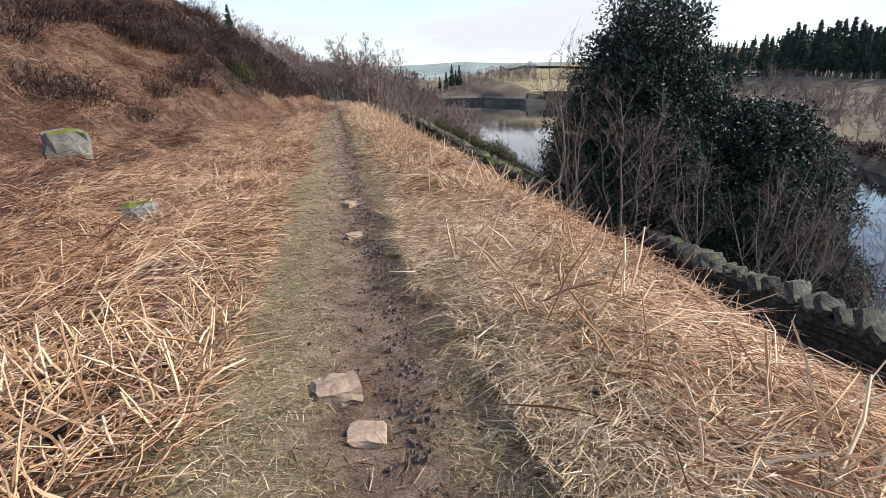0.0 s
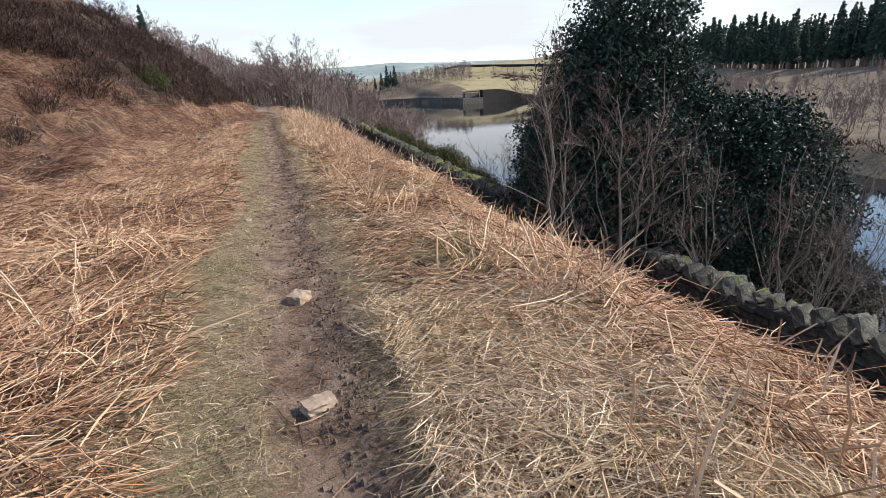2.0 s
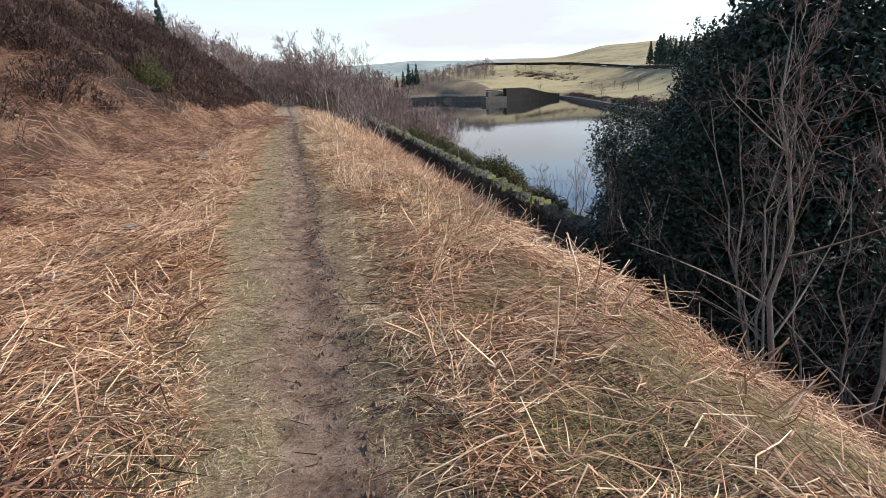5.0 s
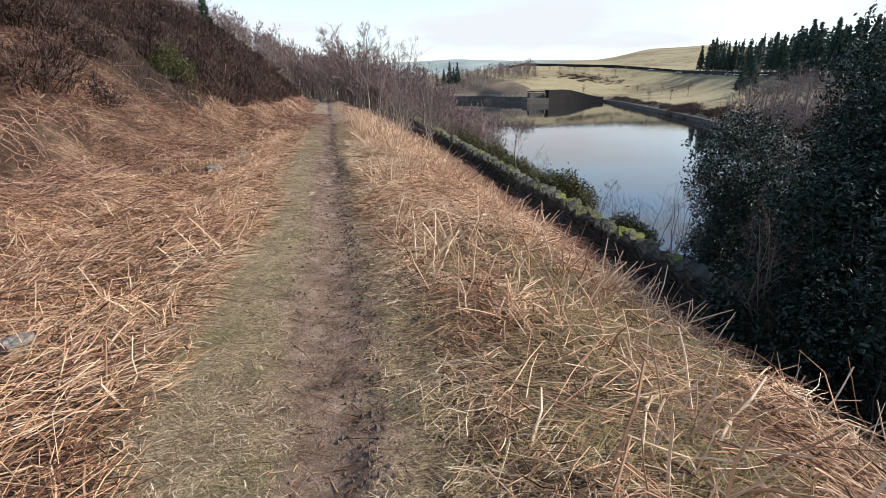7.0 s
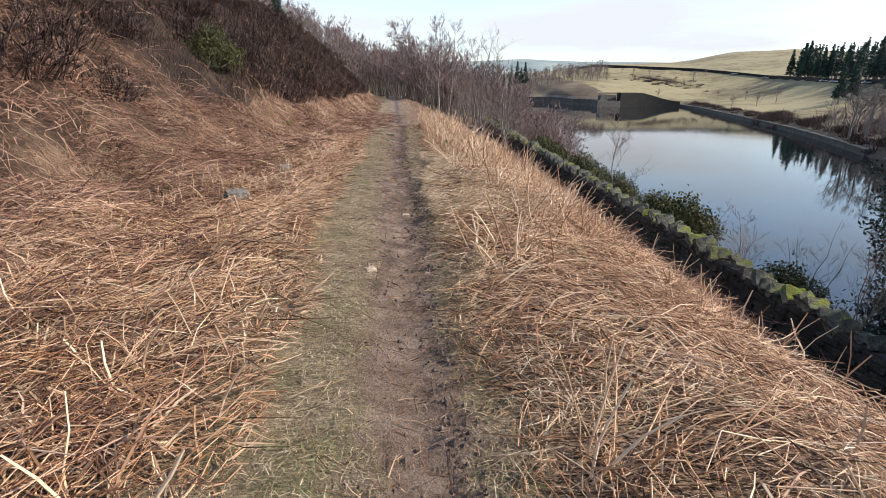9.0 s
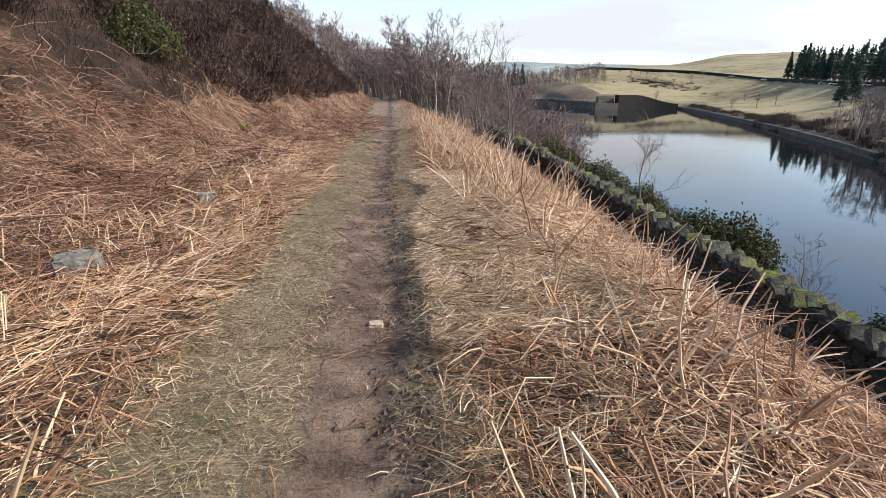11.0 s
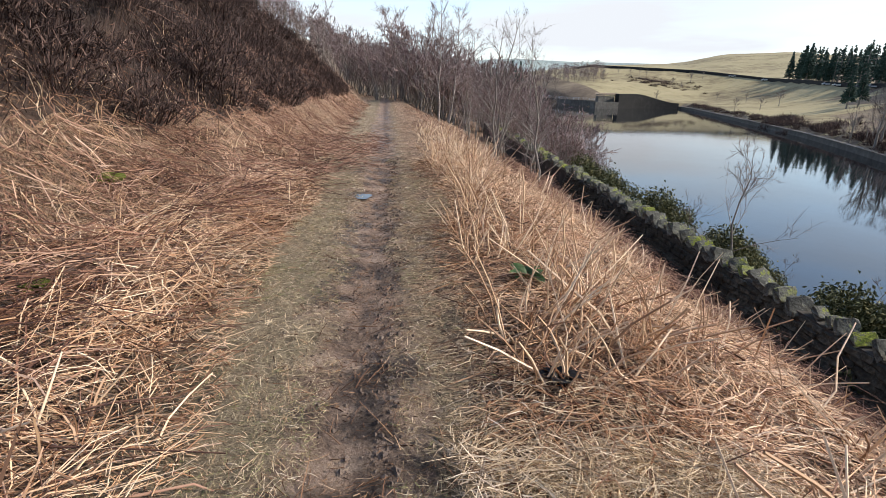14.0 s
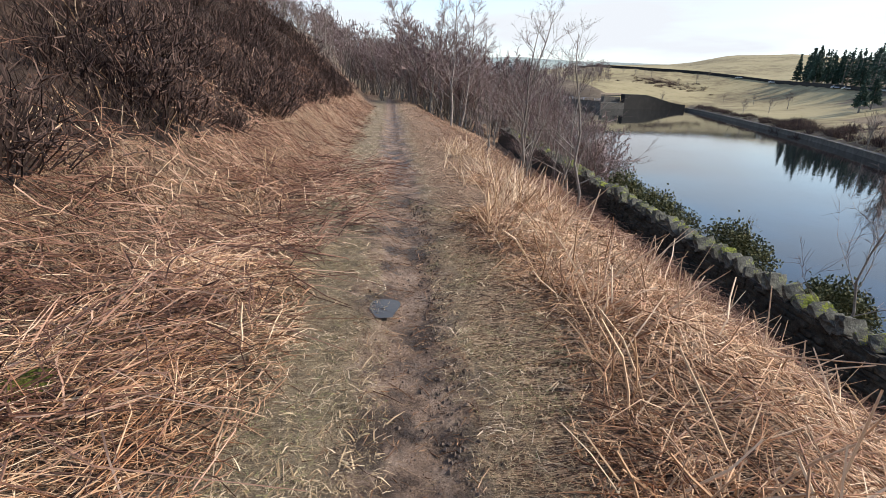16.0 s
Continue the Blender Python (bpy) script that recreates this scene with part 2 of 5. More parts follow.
def path_ground():
    """Trodden mud along the path, short winter grass beside it, bracken litter past that."""
    m, nt, b = material("path_ground", 0.9, 0.0, 0.2)
    tc, sep = nt.nodes.new("ShaderNodeTexCoord"), nt.nodes.new("ShaderNodeSeparateXYZ")
    nt.links.new(tc.outputs["Object"], sep.inputs[0])
    x, y = sep.outputs[0], sep.outputs[1]
    wob = calc(nt, "MULTIPLY", calc(nt, "SUBTRACT", noise_of(nt, 1.6, 5, 0.65), 0.5), 0.75)
    wob2 = calc(nt, "MULTIPLY", calc(nt, "SUBTRACT", noise_of(nt, 11, 5, 0.75), 0.5), 0.5)
    wide = calc(nt, "ADD", calc(nt, "ADD", wob, wob2), calc(nt, "ABSOLUTE", calc(nt, "SUBTRACT", x, 0.06)))
    late = ramp_of(nt, calc(nt, "MULTIPLY", y, 0.02), [(0.34, (0, 0, 0)), (0.5, (1, 1, 1))])
    wide = calc(nt, "SUBTRACT", wide, calc(nt, "MULTIPLY", late, 0.06))
    mud_f = ramp_of(nt, wide, [(0.2, (1, 1, 1)), (0.36, (0, 0, 0))])
    verge = calc(nt, "ADD", calc(nt, "MULTIPLY", calc(nt, "ADD", wob, wob2), 1.5), calc(nt, "ABSOLUTE", calc(nt, "ADD", x, 0.25)))
    grass_f = ramp_of(nt, verge, [(0.62, (1, 1, 1)), (0.95, (0, 0, 0))])
    n_f, n_m = noise_of(nt, 60, 6, 0.75), noise_of(nt, 5, 5, 0.65)
    mud = ramp_of(nt, calc(nt, "ADD", calc(nt, "MULTIPLY", n_m, 0.6), calc(nt, "MULTIPLY", n_f, 0.4)), [(0.34, (0.05, 0.034, 0.025)), (0.5, (0.26, 0.178, 0.13)), (0.66, (0.47, 0.35, 0.265))])
    grass = ramp_of(nt, calc(nt, "ADD", calc(nt, "MULTIPLY", n_m, 0.5), calc(nt, "MULTIPLY", n_f, 0.5)), [(0.3, (0.06, 0.043, 0.026)), (0.5, (0.24, 0.175, 0.108)), (0.7, (0.47, 0.36, 0.24))])
    # litter tones lowered to deepen the shade in gaps between the stems
    litter = ramp_of(nt, calc(nt, "ADD", calc(nt, "MULTIPLY", noise_of(nt, 1.2, 5), 0.45), calc(nt, "MULTIPLY", n_f, 0.55)), [(0.32, (0.015, 0.009, 0.006)), (0.52, (0.09, 0.052, 0.034)), (0.72, (0.3, 0.2, 0.138))])
    for turn, off in ((0.5, 0.0), (1.4, 3.0), (2.5, 7.0)):
        mp, ns = nt.nodes.new("ShaderNodeMapping"), nt.nodes.new("ShaderNodeTexNoise")
        mp.inputs["Rotation"].default_value = (0, 0, turn)
        mp.inputs["Location"].default_value = (off, off, 0)
        mp.inputs["Scale"].default_value = (13, 95, 60)
        ns.inputs["Scale"].default_value, ns.inputs["Detail"].default_value, ns.inputs["Distortion"].default_value = 1.0, 2, 1.1
        nt.links.new(tc.outputs["Object"], mp.inputs[0])
        nt.links.new(mp.outputs[0], ns.inputs["Vector"])
        line = ramp_of(nt, ns.outputs["Fac"], [(0.56, (0, 0, 0)), (0.62, (1, 1, 1))])
        litter = blend(nt, line, litter, blend(nt, noise_of(nt, 3.0, 3), (0.32, 0.185, 0.115), (0.62, 0.45, 0.3)))
        grass = blend(nt, calc(nt, "MULTIPLY", line, 0.6), grass, (0.5, 0.4, 0.25))
    green = ramp_of(nt, noise_of(nt, 1.9, 4), [(0.5, (0, 0, 0)), (0.64, (0.5, 0.5, 0.5))])
    grass = blend(nt, green, grass, ramp_of(nt, n_f, [(0.3, (0.06, 0.07, 0.025)), (0.6, (0.2, 0.2, 0.08))]))
    grass = blend(nt, calc(nt, "MULTIPLY", late, 0.55), grass, ramp_of(nt, n_m, [(0.3, (0.1, 0.08, 0.06)), (0.7, (0.27, 0.215, 0.155))]))
    twig = ramp_of(nt, ns.outputs["Fac"], [(0.62, (0, 0, 0)), (0.66, (1, 1, 1))])
    mud = blend(nt, calc(nt, "MULTIPLY", twig, 0.7), mud, (0.3, 0.2, 0.12))
    peat = ramp_of(nt, calc(nt, "ADD", noise_of(nt, 0.55, 5, 0.7), calc(nt, "MULTIPLY", x, -0.018)), [(0.5, (0, 0, 0)), (0.62, (1, 1, 1))])
    uphill = ramp_of(nt, calc(nt, "MULTIPLY", x, -0.1), [(0.28, (0, 0, 0)), (0.5, (1, 1, 1))])
    litter = blend(nt, calc(nt, "MULTIPLY", peat, uphill), litter, ramp_of(nt, n_f, [(0.3, (0.03, 0.02, 0.015)), (0.55, (0.095, 0.06, 0.043)), (0.75, (0.22, 0.15, 0.1))]))
    soak = calc(nt, "MULTIPLY", late, ramp_of(nt, noise_of(nt, 2.6, 5, 0.65), [(0.46, (0, 0, 0)), (0.58, (1, 1, 1))]))
    mud = blend(nt, calc(nt, "MULTIPLY", soak, 0.8), mud, (0.04, 0.031, 0.027))
    col = blend(nt, mud_f, blend(nt, grass_f, litter, grass), mud)
    nt.links.new(col, b.inputs["Base Color"])
    wet = ramp_of(nt, noise_of(nt, 2.2, 4), [(0.45, (0.92, 0.92, 0.92)), (0.66, (0.6, 0.6, 0.6))])
    wet = blend(nt, soak, wet, (0.4, 0.4, 0.4))
    nt.links.new(blend(nt, mud_f, (0.95, 0.95, 0.95), wet), b.inputs["Roughness"])
    bump(nt, b, calc(nt, "ADD", n_f, calc(nt, "MULTIPLY", n_m, 1.5)), 1.0, 0.05)
    return m


M_GROUND = path_ground()
M_WATER, nt, b = material("reservoir_water", 0.02, 0.0, 0.5)
b.inputs["Base Color"].default_value = (0.012, 0.014, 0.016, 1)
b.inputs["IOR"].default_value = 1.33
rip = calc(nt, "ADD", noise_of(nt, 1.1, 4, 0.6, (1, 0.6, 1)), calc(nt, "MULTIPLY", noise_of(nt, 0.12, 3), 2.0))
bump(nt, b, rip, 0.1, 0.05)


# ---- shaping helpers ----
def smooth(a, b, v):
    t = np.clip((v - a) / (b - a), 0, 1)
    return t * t * (3 - 2 * t)


def lattice(i, j, seed):
    h = np.sin(i * 127.1 + j * 311.7 + seed * 74.7) * 43758.5453
    return h - np.floor(h)


def vnoise(x, y, size, seed=0):
    """Smooth noise from -1 to 1, with lumps of that size."""
    u, v = np.asarray(x, float) / size, np.asarray(y, float) / size
    i, j = np.floor(u), np.floor(v)
    f, g = u - i, v - j
    f, g = f * f * (3 - 2 * f), g * g * (3 - 2 * g)
    a = lattice(i, j, seed) * (1 - f) + lattice(i + 1, j, seed) * f
    c = lattice(i, j + 1, seed) * (1 - f) + lattice(i + 1, j + 1, seed) * f
    return 2 * (a * (1 - g) + c * g) - 1


WATER = -10.0


def shore_right(y):
    return np.interp(y, [-400, 0, 30, 45, 58, 94, 117, 143, 197, 285, 300], [30, 50, 55, 60, 68, 79, 91, 103, 124, 157, 160])


def shore_left(y):
    return np.interp(y, [-400, 45, 100, 200, 390], [19.5, 20, 26, 34, 45])


def shore_end(x):
    return np.interp(x, [0, 40, 103, 106, 121, 160, 300], [392, 388, 356, 324, 292, 300, 300])


def hill_foot(y):
    return np.interp(y, [0, 14, 20, 24, 28, 31, 34, 45, 60, 90], [8, 7, 5.2, 4.2, 3.0, 2.2, 1.6, 1.2, 1.4, 3])


def wall_x(y):
    return np.interp(y, [-6, 2, 8, 15, 23, 30, 37, 48, 60], [7.5, 7.6, 7.85, 8.05, 8.2, 8.2, 8.0, 7.6, 7.2])


def wall_top(y):
    return np.interp(y, [-6, 2, 8, 15, 23, 30, 37, 48, 60], [-1.9, -2.1, -2.5, -2.8, -2.72, -2.52, -2.2, -1.63, -1.1])


def road_distance(az):
    """How far from (0, 12) the road across the water runs."""
    return np.interp(az, [5, 19, 30, 36, 40, 48, 60], [480, 480, 460, 400, 330, 230, 180])


def ground_height(x, y):
    x, y = np.asarray(x, float), np.asarray(y, float)
    # the near side: path, hill on its left, bank down to the water on its right
    w = wall_x(y) + 0.5
    u = np.where(x > w, 8.2 + (x - w) * 12 / (shore_left(y) + 1 - w), x * 8.2 / w)
    right = np.interp(u, [0.4, 0.9, 1.6, 2.6, 4, 5.5, 6.8, 7.2, 8.2, 9, 14, 19, 21], [0, 0.04, 0.0, -0.46, -1.5, -2.65, -3.55, -3.7, -3.7, -3.95, -6.6, -9.6, -10.8])
    right = right * (1 + ((wall_top(y) - 1.1) / -3.7 - 1) * smooth(1.5, 5, x) * (1 - smooth(9, 15, x)))
    d = np.maximum(-x - hill_foot(y) + 0.35, 0)
    d = np.where(d < 0.7, d * d / 1.4, d - 0.35)
    left = -0.2 * smooth(0.8, 3.0, -x) * (1 - smooth(22, 30, y)) + 20 * (1 - np.exp(-0.95 * d / 20))
    near = np.where(x > 0, right, left)
    rough_f = smooth(0.55, 1.6, np.abs(x))
    near = near + rough_f * (0.09 * vnoise(x, y, 0.9, 1) + 0.05 * vnoise(x, y, 0.35, 2) + (0.34 * vnoise(x, y, 2.6, 3) + 0.3 * vnoise(x, y, 1.1, 7) + 0.08 * vnoise(x, y, 0.5, 8)) * smooth(2, 5, -x))
    near = near - 0.06 * np.exp(-((x - 0.06 - 0.08 * vnoise(y, y * 0, 2.5, 5)) / 0.2) ** 2) + (0.018 * vnoise(x, y, 0.25, 6) + 0.016 * vnoise(x, y, 0.11, 16)) * (1 - rough_f)
    # the far side of the water
    dr, de = (x - shore_right(y)) * 0.85, y - shore_end(x)
    D = np.maximum(np.where((y < 300) | (x > 160), dr, -1e9), de)
    dist, az = np.hypot(x, y - 12), np.degrees(np.arctan2(x, y - 12))
    road = road_distance(az)
    climb = np.clip(D / np.maximum(D + road - dist, 1.0), 0, 1)
    far = WATER - 0.4 + 2.4 * smooth(0, 2.5, D) + (np.interp(az, [5, 12, 21, 30, 36, 42, 46, 51, 60], [3, 7, 16, 12.3, 6.3, 2.8, 2.8, 0.5, 0]) + 8) * np.where(dist > road, 1, climb) * (D > 0)
    far = far + np.interp(az, [5, 12, 20, 29, 33, 38, 45, 54], [3, 7, 12, 20, 36, 42, 36, 5]) * smooth(0, 1, (dist - road - 15) / (860 - road)) * (D > 0)
    far = far + (1.6 * vnoise(x, y, 60, 8) + 0.7 * vnoise(x, y, 22, 9)) * smooth(6, 30, D) * (1 - smooth(-25, -5, dist - road))
    lake = WATER - 1.5
    z = np.where(x < shore_left(y) + 1, near, np.where(D > 0, far, lake))
    back = smooth(400, 520, y)
    z = np.where((x < shore_left(y) + 40) & (y > 392), near * (1 - back) * (x < shore_left(y)) + far * np.where(x < shore_left(y), back, 1), z)
    return z + smooth(1100, 3000, dist) * np.interp(az, [-20, 5, 14, 20, 32], [1, 0.95, 0.85, 0.6, 0.5]) * (118 + 30 * vnoise(x, y, 900, 11) + 12 * vnoise(x, y, 300, 12))


def heathery(x, y):
    """Where heather has the upper slope."""
    d = -x - hill_foot(y)
    cover = 1.6 * smooth(24, 30, y) * smooth(0.5, 1.5, d) + 0.4 * smooth(1.0, 3.0, d) - 0.75 - 1.3 * smooth(5.0, 8.0, d)
    return (vnoise(x, y, 2.4, 71) + 0.4 * vnoise(x, y, 0.8, 72) < cover) & (d > 0.9)


def mesh_of(name, verts, faces, mat, smooth_on=False):
    """A mesh from arrays of corners and of equal-sided faces."""
    verts, faces = np.asarray(verts, np.float32), np.asarray(faces, np.int32)
    me = bpy.data.meshes.new(name)
    n = faces.shape[1]
    me.vertices.add(len(verts))
    me.vertices.foreach_set("co", verts.ravel())
    me.loops.add(faces.size)
    me.loops.foreach_set("vertex_index", faces.ravel())
    me.polygons.add(len(faces))
    me.polygons.foreach_set("loop_start", np.arange(len(faces), dtype=np.int32) * n)
    me.polygons.foreach_set("use_smooth", np.full(len(faces), smooth_on))
    me.update(calc_edges=True)
    for one in (mat if isinstance(mat, (list, tuple)) else [mat]):
        me.materials.append(one)
    return me


def tubes(points, radii, sides=3):
    """Corners and faces of tapering tubes along points (n, k, 3) with radii (n, k)."""
    points, radii = np.asarray(points, float), np.asarray(radii, float)
    n, k, _ = points.shape
    tang = np.gradient(points, axis=1)
    tang /= np.linalg.norm(tang, axis=2, keepdims=True) + 1e-9
    ref = np.where(np.abs(tang[:, :1, 2:3]) > 0.85, [[[1.0, 0, 0]]], [[[0, 0, 1.0]]])
    a = np.cross(tang, ref)
    a /= np.linalg.norm(a, axis=2, keepdims=True) + 1e-9
    c = np.cross(tang, a)
    ang = np.arange(sides) * 2 * math.pi / sides
    ring = a[:, :, None] * np.cos(ang)[:, None] + c[:, :, None] * np.sin(ang)[:, None]
    v = (points[:, :, None] + ring * radii[:, :, None, None]).reshape(-1, 3)
    base = (np.arange(n) * k * sides)[:, None, None] + (np.arange(k - 1) * sides)[None, :, None]
    s = np.arange(sides)[None, None]
    t = (np.arange(sides)[None, None] + 1) % sides
    f = np.stack([base + s, base + t, base + t + sides, base + s + sides], -1).reshape(-1, 4)
    return v, f


def ribbons(points, widths, side):
    """Folded blades along points (n, k, 3), as wide as widths (n, k) along side (n, 3)."""
    points = np.asarray(points, float)
    n, k, _ = points.shape
    off = side[:, None] * widths[:, :, None]
    v = np.stack([points - off, points + off], 2).reshape(-1, 3)
    base = (np.arange(n) * k * 2)[:, None] + (np.arange(k - 1) * 2)[None]
    return v, np.stack([base, base + 1, base + 3, base + 2], -1).reshape(-1, 4)


def arcs(base, way, length, sag, k):
    """Points along bent strands."""
    s = np.linspace(0, 1, k)[None, :, None]
    L = np.asarray(length)[:, None, None]
    return base[:, None] + way[:, None] * L * s + sag[:, None] * L * s * s


def join(pieces):
    vs, fs, n = [], [], 0
    for v, f in pieces:
        vs.append(v), fs.append(f + n)
        n += len(v)
    return np.concatenate(vs), np.concatenate(fs)


def part(name, me, parent=None, label="", m=None):
    ob = new(name, me)
    if parent is not None:
        ob.parent = parent
    if m is not None:
        ob.matrix_basis = m
    return tagged(ob, label)


def bm_part(name, bm, mat, parent=None, label="", m=None):
    me = bpy.data.meshes.new(name)
    bm.to_mesh(me)
    bm.free()
    me.materials.append(mat)
    return part(name, me, parent, label, m)


def gathered(name, meshes, placed, label, category):
    """One object of kind stuff from many placed copies of a few meshes (placed: mesh index and matrix)."""
    raw = []
    for group in meshes:
        got = []
        for me in group:
            v = np.empty(len(me.vertices) * 3, np.float32)
            me.vertices.foreach_get("co", v)
            f = np.empty(len(me.loops), np.int32)
            me.loops.foreach_get("vertex_index", f)
            got.append((v.reshape(-1, 3), f.reshape(-1, 4)))
        raw.append(got)
    sets = [[] for _ in meshes[0]]
    for k, m in placed:
        mat = np.array(m)
        for out, (v, f) in zip(sets, raw[k]):
            out.append((v @ mat[:3, :3].T + mat[:3, 3], f))
    top = tagged(new(name), label, category, kind="stuff") if len(sets) > 1 else None
    for out, me in zip(sets, meshes[0]):
        ob = part(me.name.split(".")[0] if top else name, mesh_of(name, *join(out), me.materials[0]), top)
        tagged(ob, "" if top else label, "" if top else category, kind="stuff")


def holder(name, m, label, category, group="", kind=""):
    ob = new(name)
    ob.matrix_basis = m
    return tagged(ob, label, category, group, kind)


def unit(v):
    return v / (np.linalg.norm(v, axis=-1, keepdims=True) + 1e-9)


def boxes(bm, *list_of):
    for x0, x1, y0, y1, z0, z1 in list_of:
        bmesh.ops.create_cube(bm, size=1, matrix=Matrix.Translation(((x0 + x1) / 2, (y0 + y1) / 2, (z0 + z1) / 2)) @ Matrix.Diagonal((x1 - x0, y1 - y0, z1 - z0, 1)))
    return bm


# ---- ground and water ----
def steps(*runs):
    out = [runs[0][0]]
    for a, b, d in runs:
        out += list(np.linspace(a, b, max(2, int(round((b - a) / d)) + 1))[1:])
    return np.array(out)


gx = steps((-3500, -600, 250), (-600, -100, 50), (-100, -30, 6), (-30, -13, 1.0), (-13, -1.2, 0.18), (-1.2, 1.4, 0.05), (1.4, 9, 0.18), (9, 24, 0.8), (24, 170, 3), (170, 320, 5), (320, 500, 15), (500, 1200, 50), (1200, 4500, 220))
gy = steps((-1500, -200, 130), (-200, -20, 12), (-20, -1, 1.2), (-1, 34, 0.1), (34, 42, 0.16), (42, 70, 0.6), (70, 130, 3), (130, 280, 6), (280, 400, 3), (400, 700, 20), (700, 1400, 60), (1400, 4800, 220))
XX, YY = np.meshgrid(gx, gy)
ZZ = ground_height(XX, YY)
nx, ny = len(gx), len(gy)
ii = (np.arange(ny - 1)[:, None] * nx + np.arange(nx - 1)[None]).ravel()
ground_me = mesh_of("ground", np.stack([XX, YY, ZZ], -1).reshape(-1, 3), np.stack([ii, ii + 1, ii + nx + 1, ii + nx], -1), [M_GROUND, M_PASTURE, M_MOOR, M_DISTANT, M_SHORE, M_PEAT], True)
cx, cy = ((XX[:-1, :-1] + XX[1:, 1:]) / 2).ravel(), ((YY[:-1, :-1] + YY[1:, 1:]) / 2).ravel()
cd = np.hypot(cx, cy)
across = (cx > shore_left(cy) + 1)
slot = np.where(across, 1, 0)
slot = np.where(across & (cx - shore_right(cy) < 3) & (cy < shore_end(cx) + 2), 4, slot)
slot = np.where(across & (cx < 125) & (cy > 290), 2, slot)
caz = np.degrees(np.arctan2(cx, cy - 12))
slot = np.where(across & (caz + 2.5 * vnoise(cx, cy, 14, 4) > 42.5) & (cx > shore_right(cy) + 3), 2, slot)
slot = np.where(~across & ((cy > 90) | (cx < -60) | (cy < -60)), 2, slot)
slot = np.where(cd > 1150, 3, slot)
slot = np.where((cx < -1) & (cx > -40) & (cy < 62) & (cy > 8) & heathery(cx, cy), 5, slot)
ground_me.polygons.foreach_set("material_index", slot.astype(np.int32))
tagged(new("ground", ground_me), "bracken-covered hillside with a muddy footpath above the water", "ground", kind="structure")

bm = bmesh.new()
bmesh.ops.create_grid(bm, x_segments=2, y_segments=2, size=1, matrix=Matrix.Translation((100, 0, WATER)) @ Matrix.Diagonal((92, 420, 1, 1)))
tagged(bm_part("water", bm, M_WATER), "still dark reservoir water reflecting the sky", "water", kind="structure")


# ---- dead bracken and grass ----
def slope_of(x, y):
    e = 0.15
    return (ground_height(x + e, y) - ground_height(x - e, y)) / (2 * e), (ground_height(x, y + e) - ground_height(x, y - e)) / (2 * e)


def lying(x, y, length, lift, turn, sag=0.25, rise=0.12):
    """Bases, ways and bends of strands that lie along the ground."""
    sx, sy = slope_of(x, y)
    dx, dy = np.cos(turn), np.sin(turn)
    way = unit(np.stack([dx, dy, sx * dx + sy * dy + rng.normal(rise, 0.22, len(x))], -1))
    base = np.stack([x, y, ground_height(x, y) + lift], -1)
    bend = np.stack([rng.normal(0, sag, len(x)), rng.normal(0, sag, len(x)), rng.normal(-rise, 0.1, len(x))], -1)
    return base, way, bend


def kinked(points, length):
    """Dry stems break: shift the middle of each strand."""
    points[:, 1] += rng.normal(0, 1, (len(points), 3)) * length[:, None] * [0.1, 0.1, 0.08]
    return points


def scatter(n, x0, x1, y0, y1, power=1.0):
    """n places between x0 (dense) and x1 (thin)."""
    return x0 + (x1 - x0) * rng.random(n) ** power, y0 + (y1 - y0) * rng.random(n)


def edge_left(y):
    return np.interp(y, [0, 6, 10, 18, 24, 32], [-0.75, -0.75, -0.62, -0.62, -0.8, -0.85]) + 0.14 * vnoise(y, y * 0, 2.3, 21) + 0.1 * vnoise(y, y * 0, 0.7, 22)


def edge_right(y):
    return np.interp(y, [0, 18, 26, 32], [0.6, 0.55, 0.72, 0.85]) + 0.16 * vnoise(y, y * 0, 2.0, 23) + 0.1 * vnoise(y, y * 0, 0.6, 24)


def olive_patch(x, y):
    """Where rushy olive-brown grass tops the bank."""
    return (x > 0.9) & (x < 4.4) & (vnoise(x, y, 1.3, 58) + 0.5 * vnoise(x, y, 0.5, 59) > 0.35 - 0.75 * smooth(10, 12, y) * (1 - smooth(15, 17, y)) * smooth(1.0, 1.8, x) + 2 * smooth(17, 18, y) + 2 * (1 - smooth(3.5, 5.5, y)))


def pale_patch(x, y):
    """Where long bleached grass lies instead of bracken."""
    later = smooth(20.2, 20.8, y) * (1 - smooth(24.2, 25.2, y)) * (x < 1.45 + 0.25 * vnoise(x, y, 0.8, 26))
    early = (1 - smooth(4.0, 5.5, y)) * (x < 1.15 + 0.25 * vnoise(x, y, 0.8, 26))
    return (x > 0.4) & (later + early > 0.4) | olive_patch(x, y)


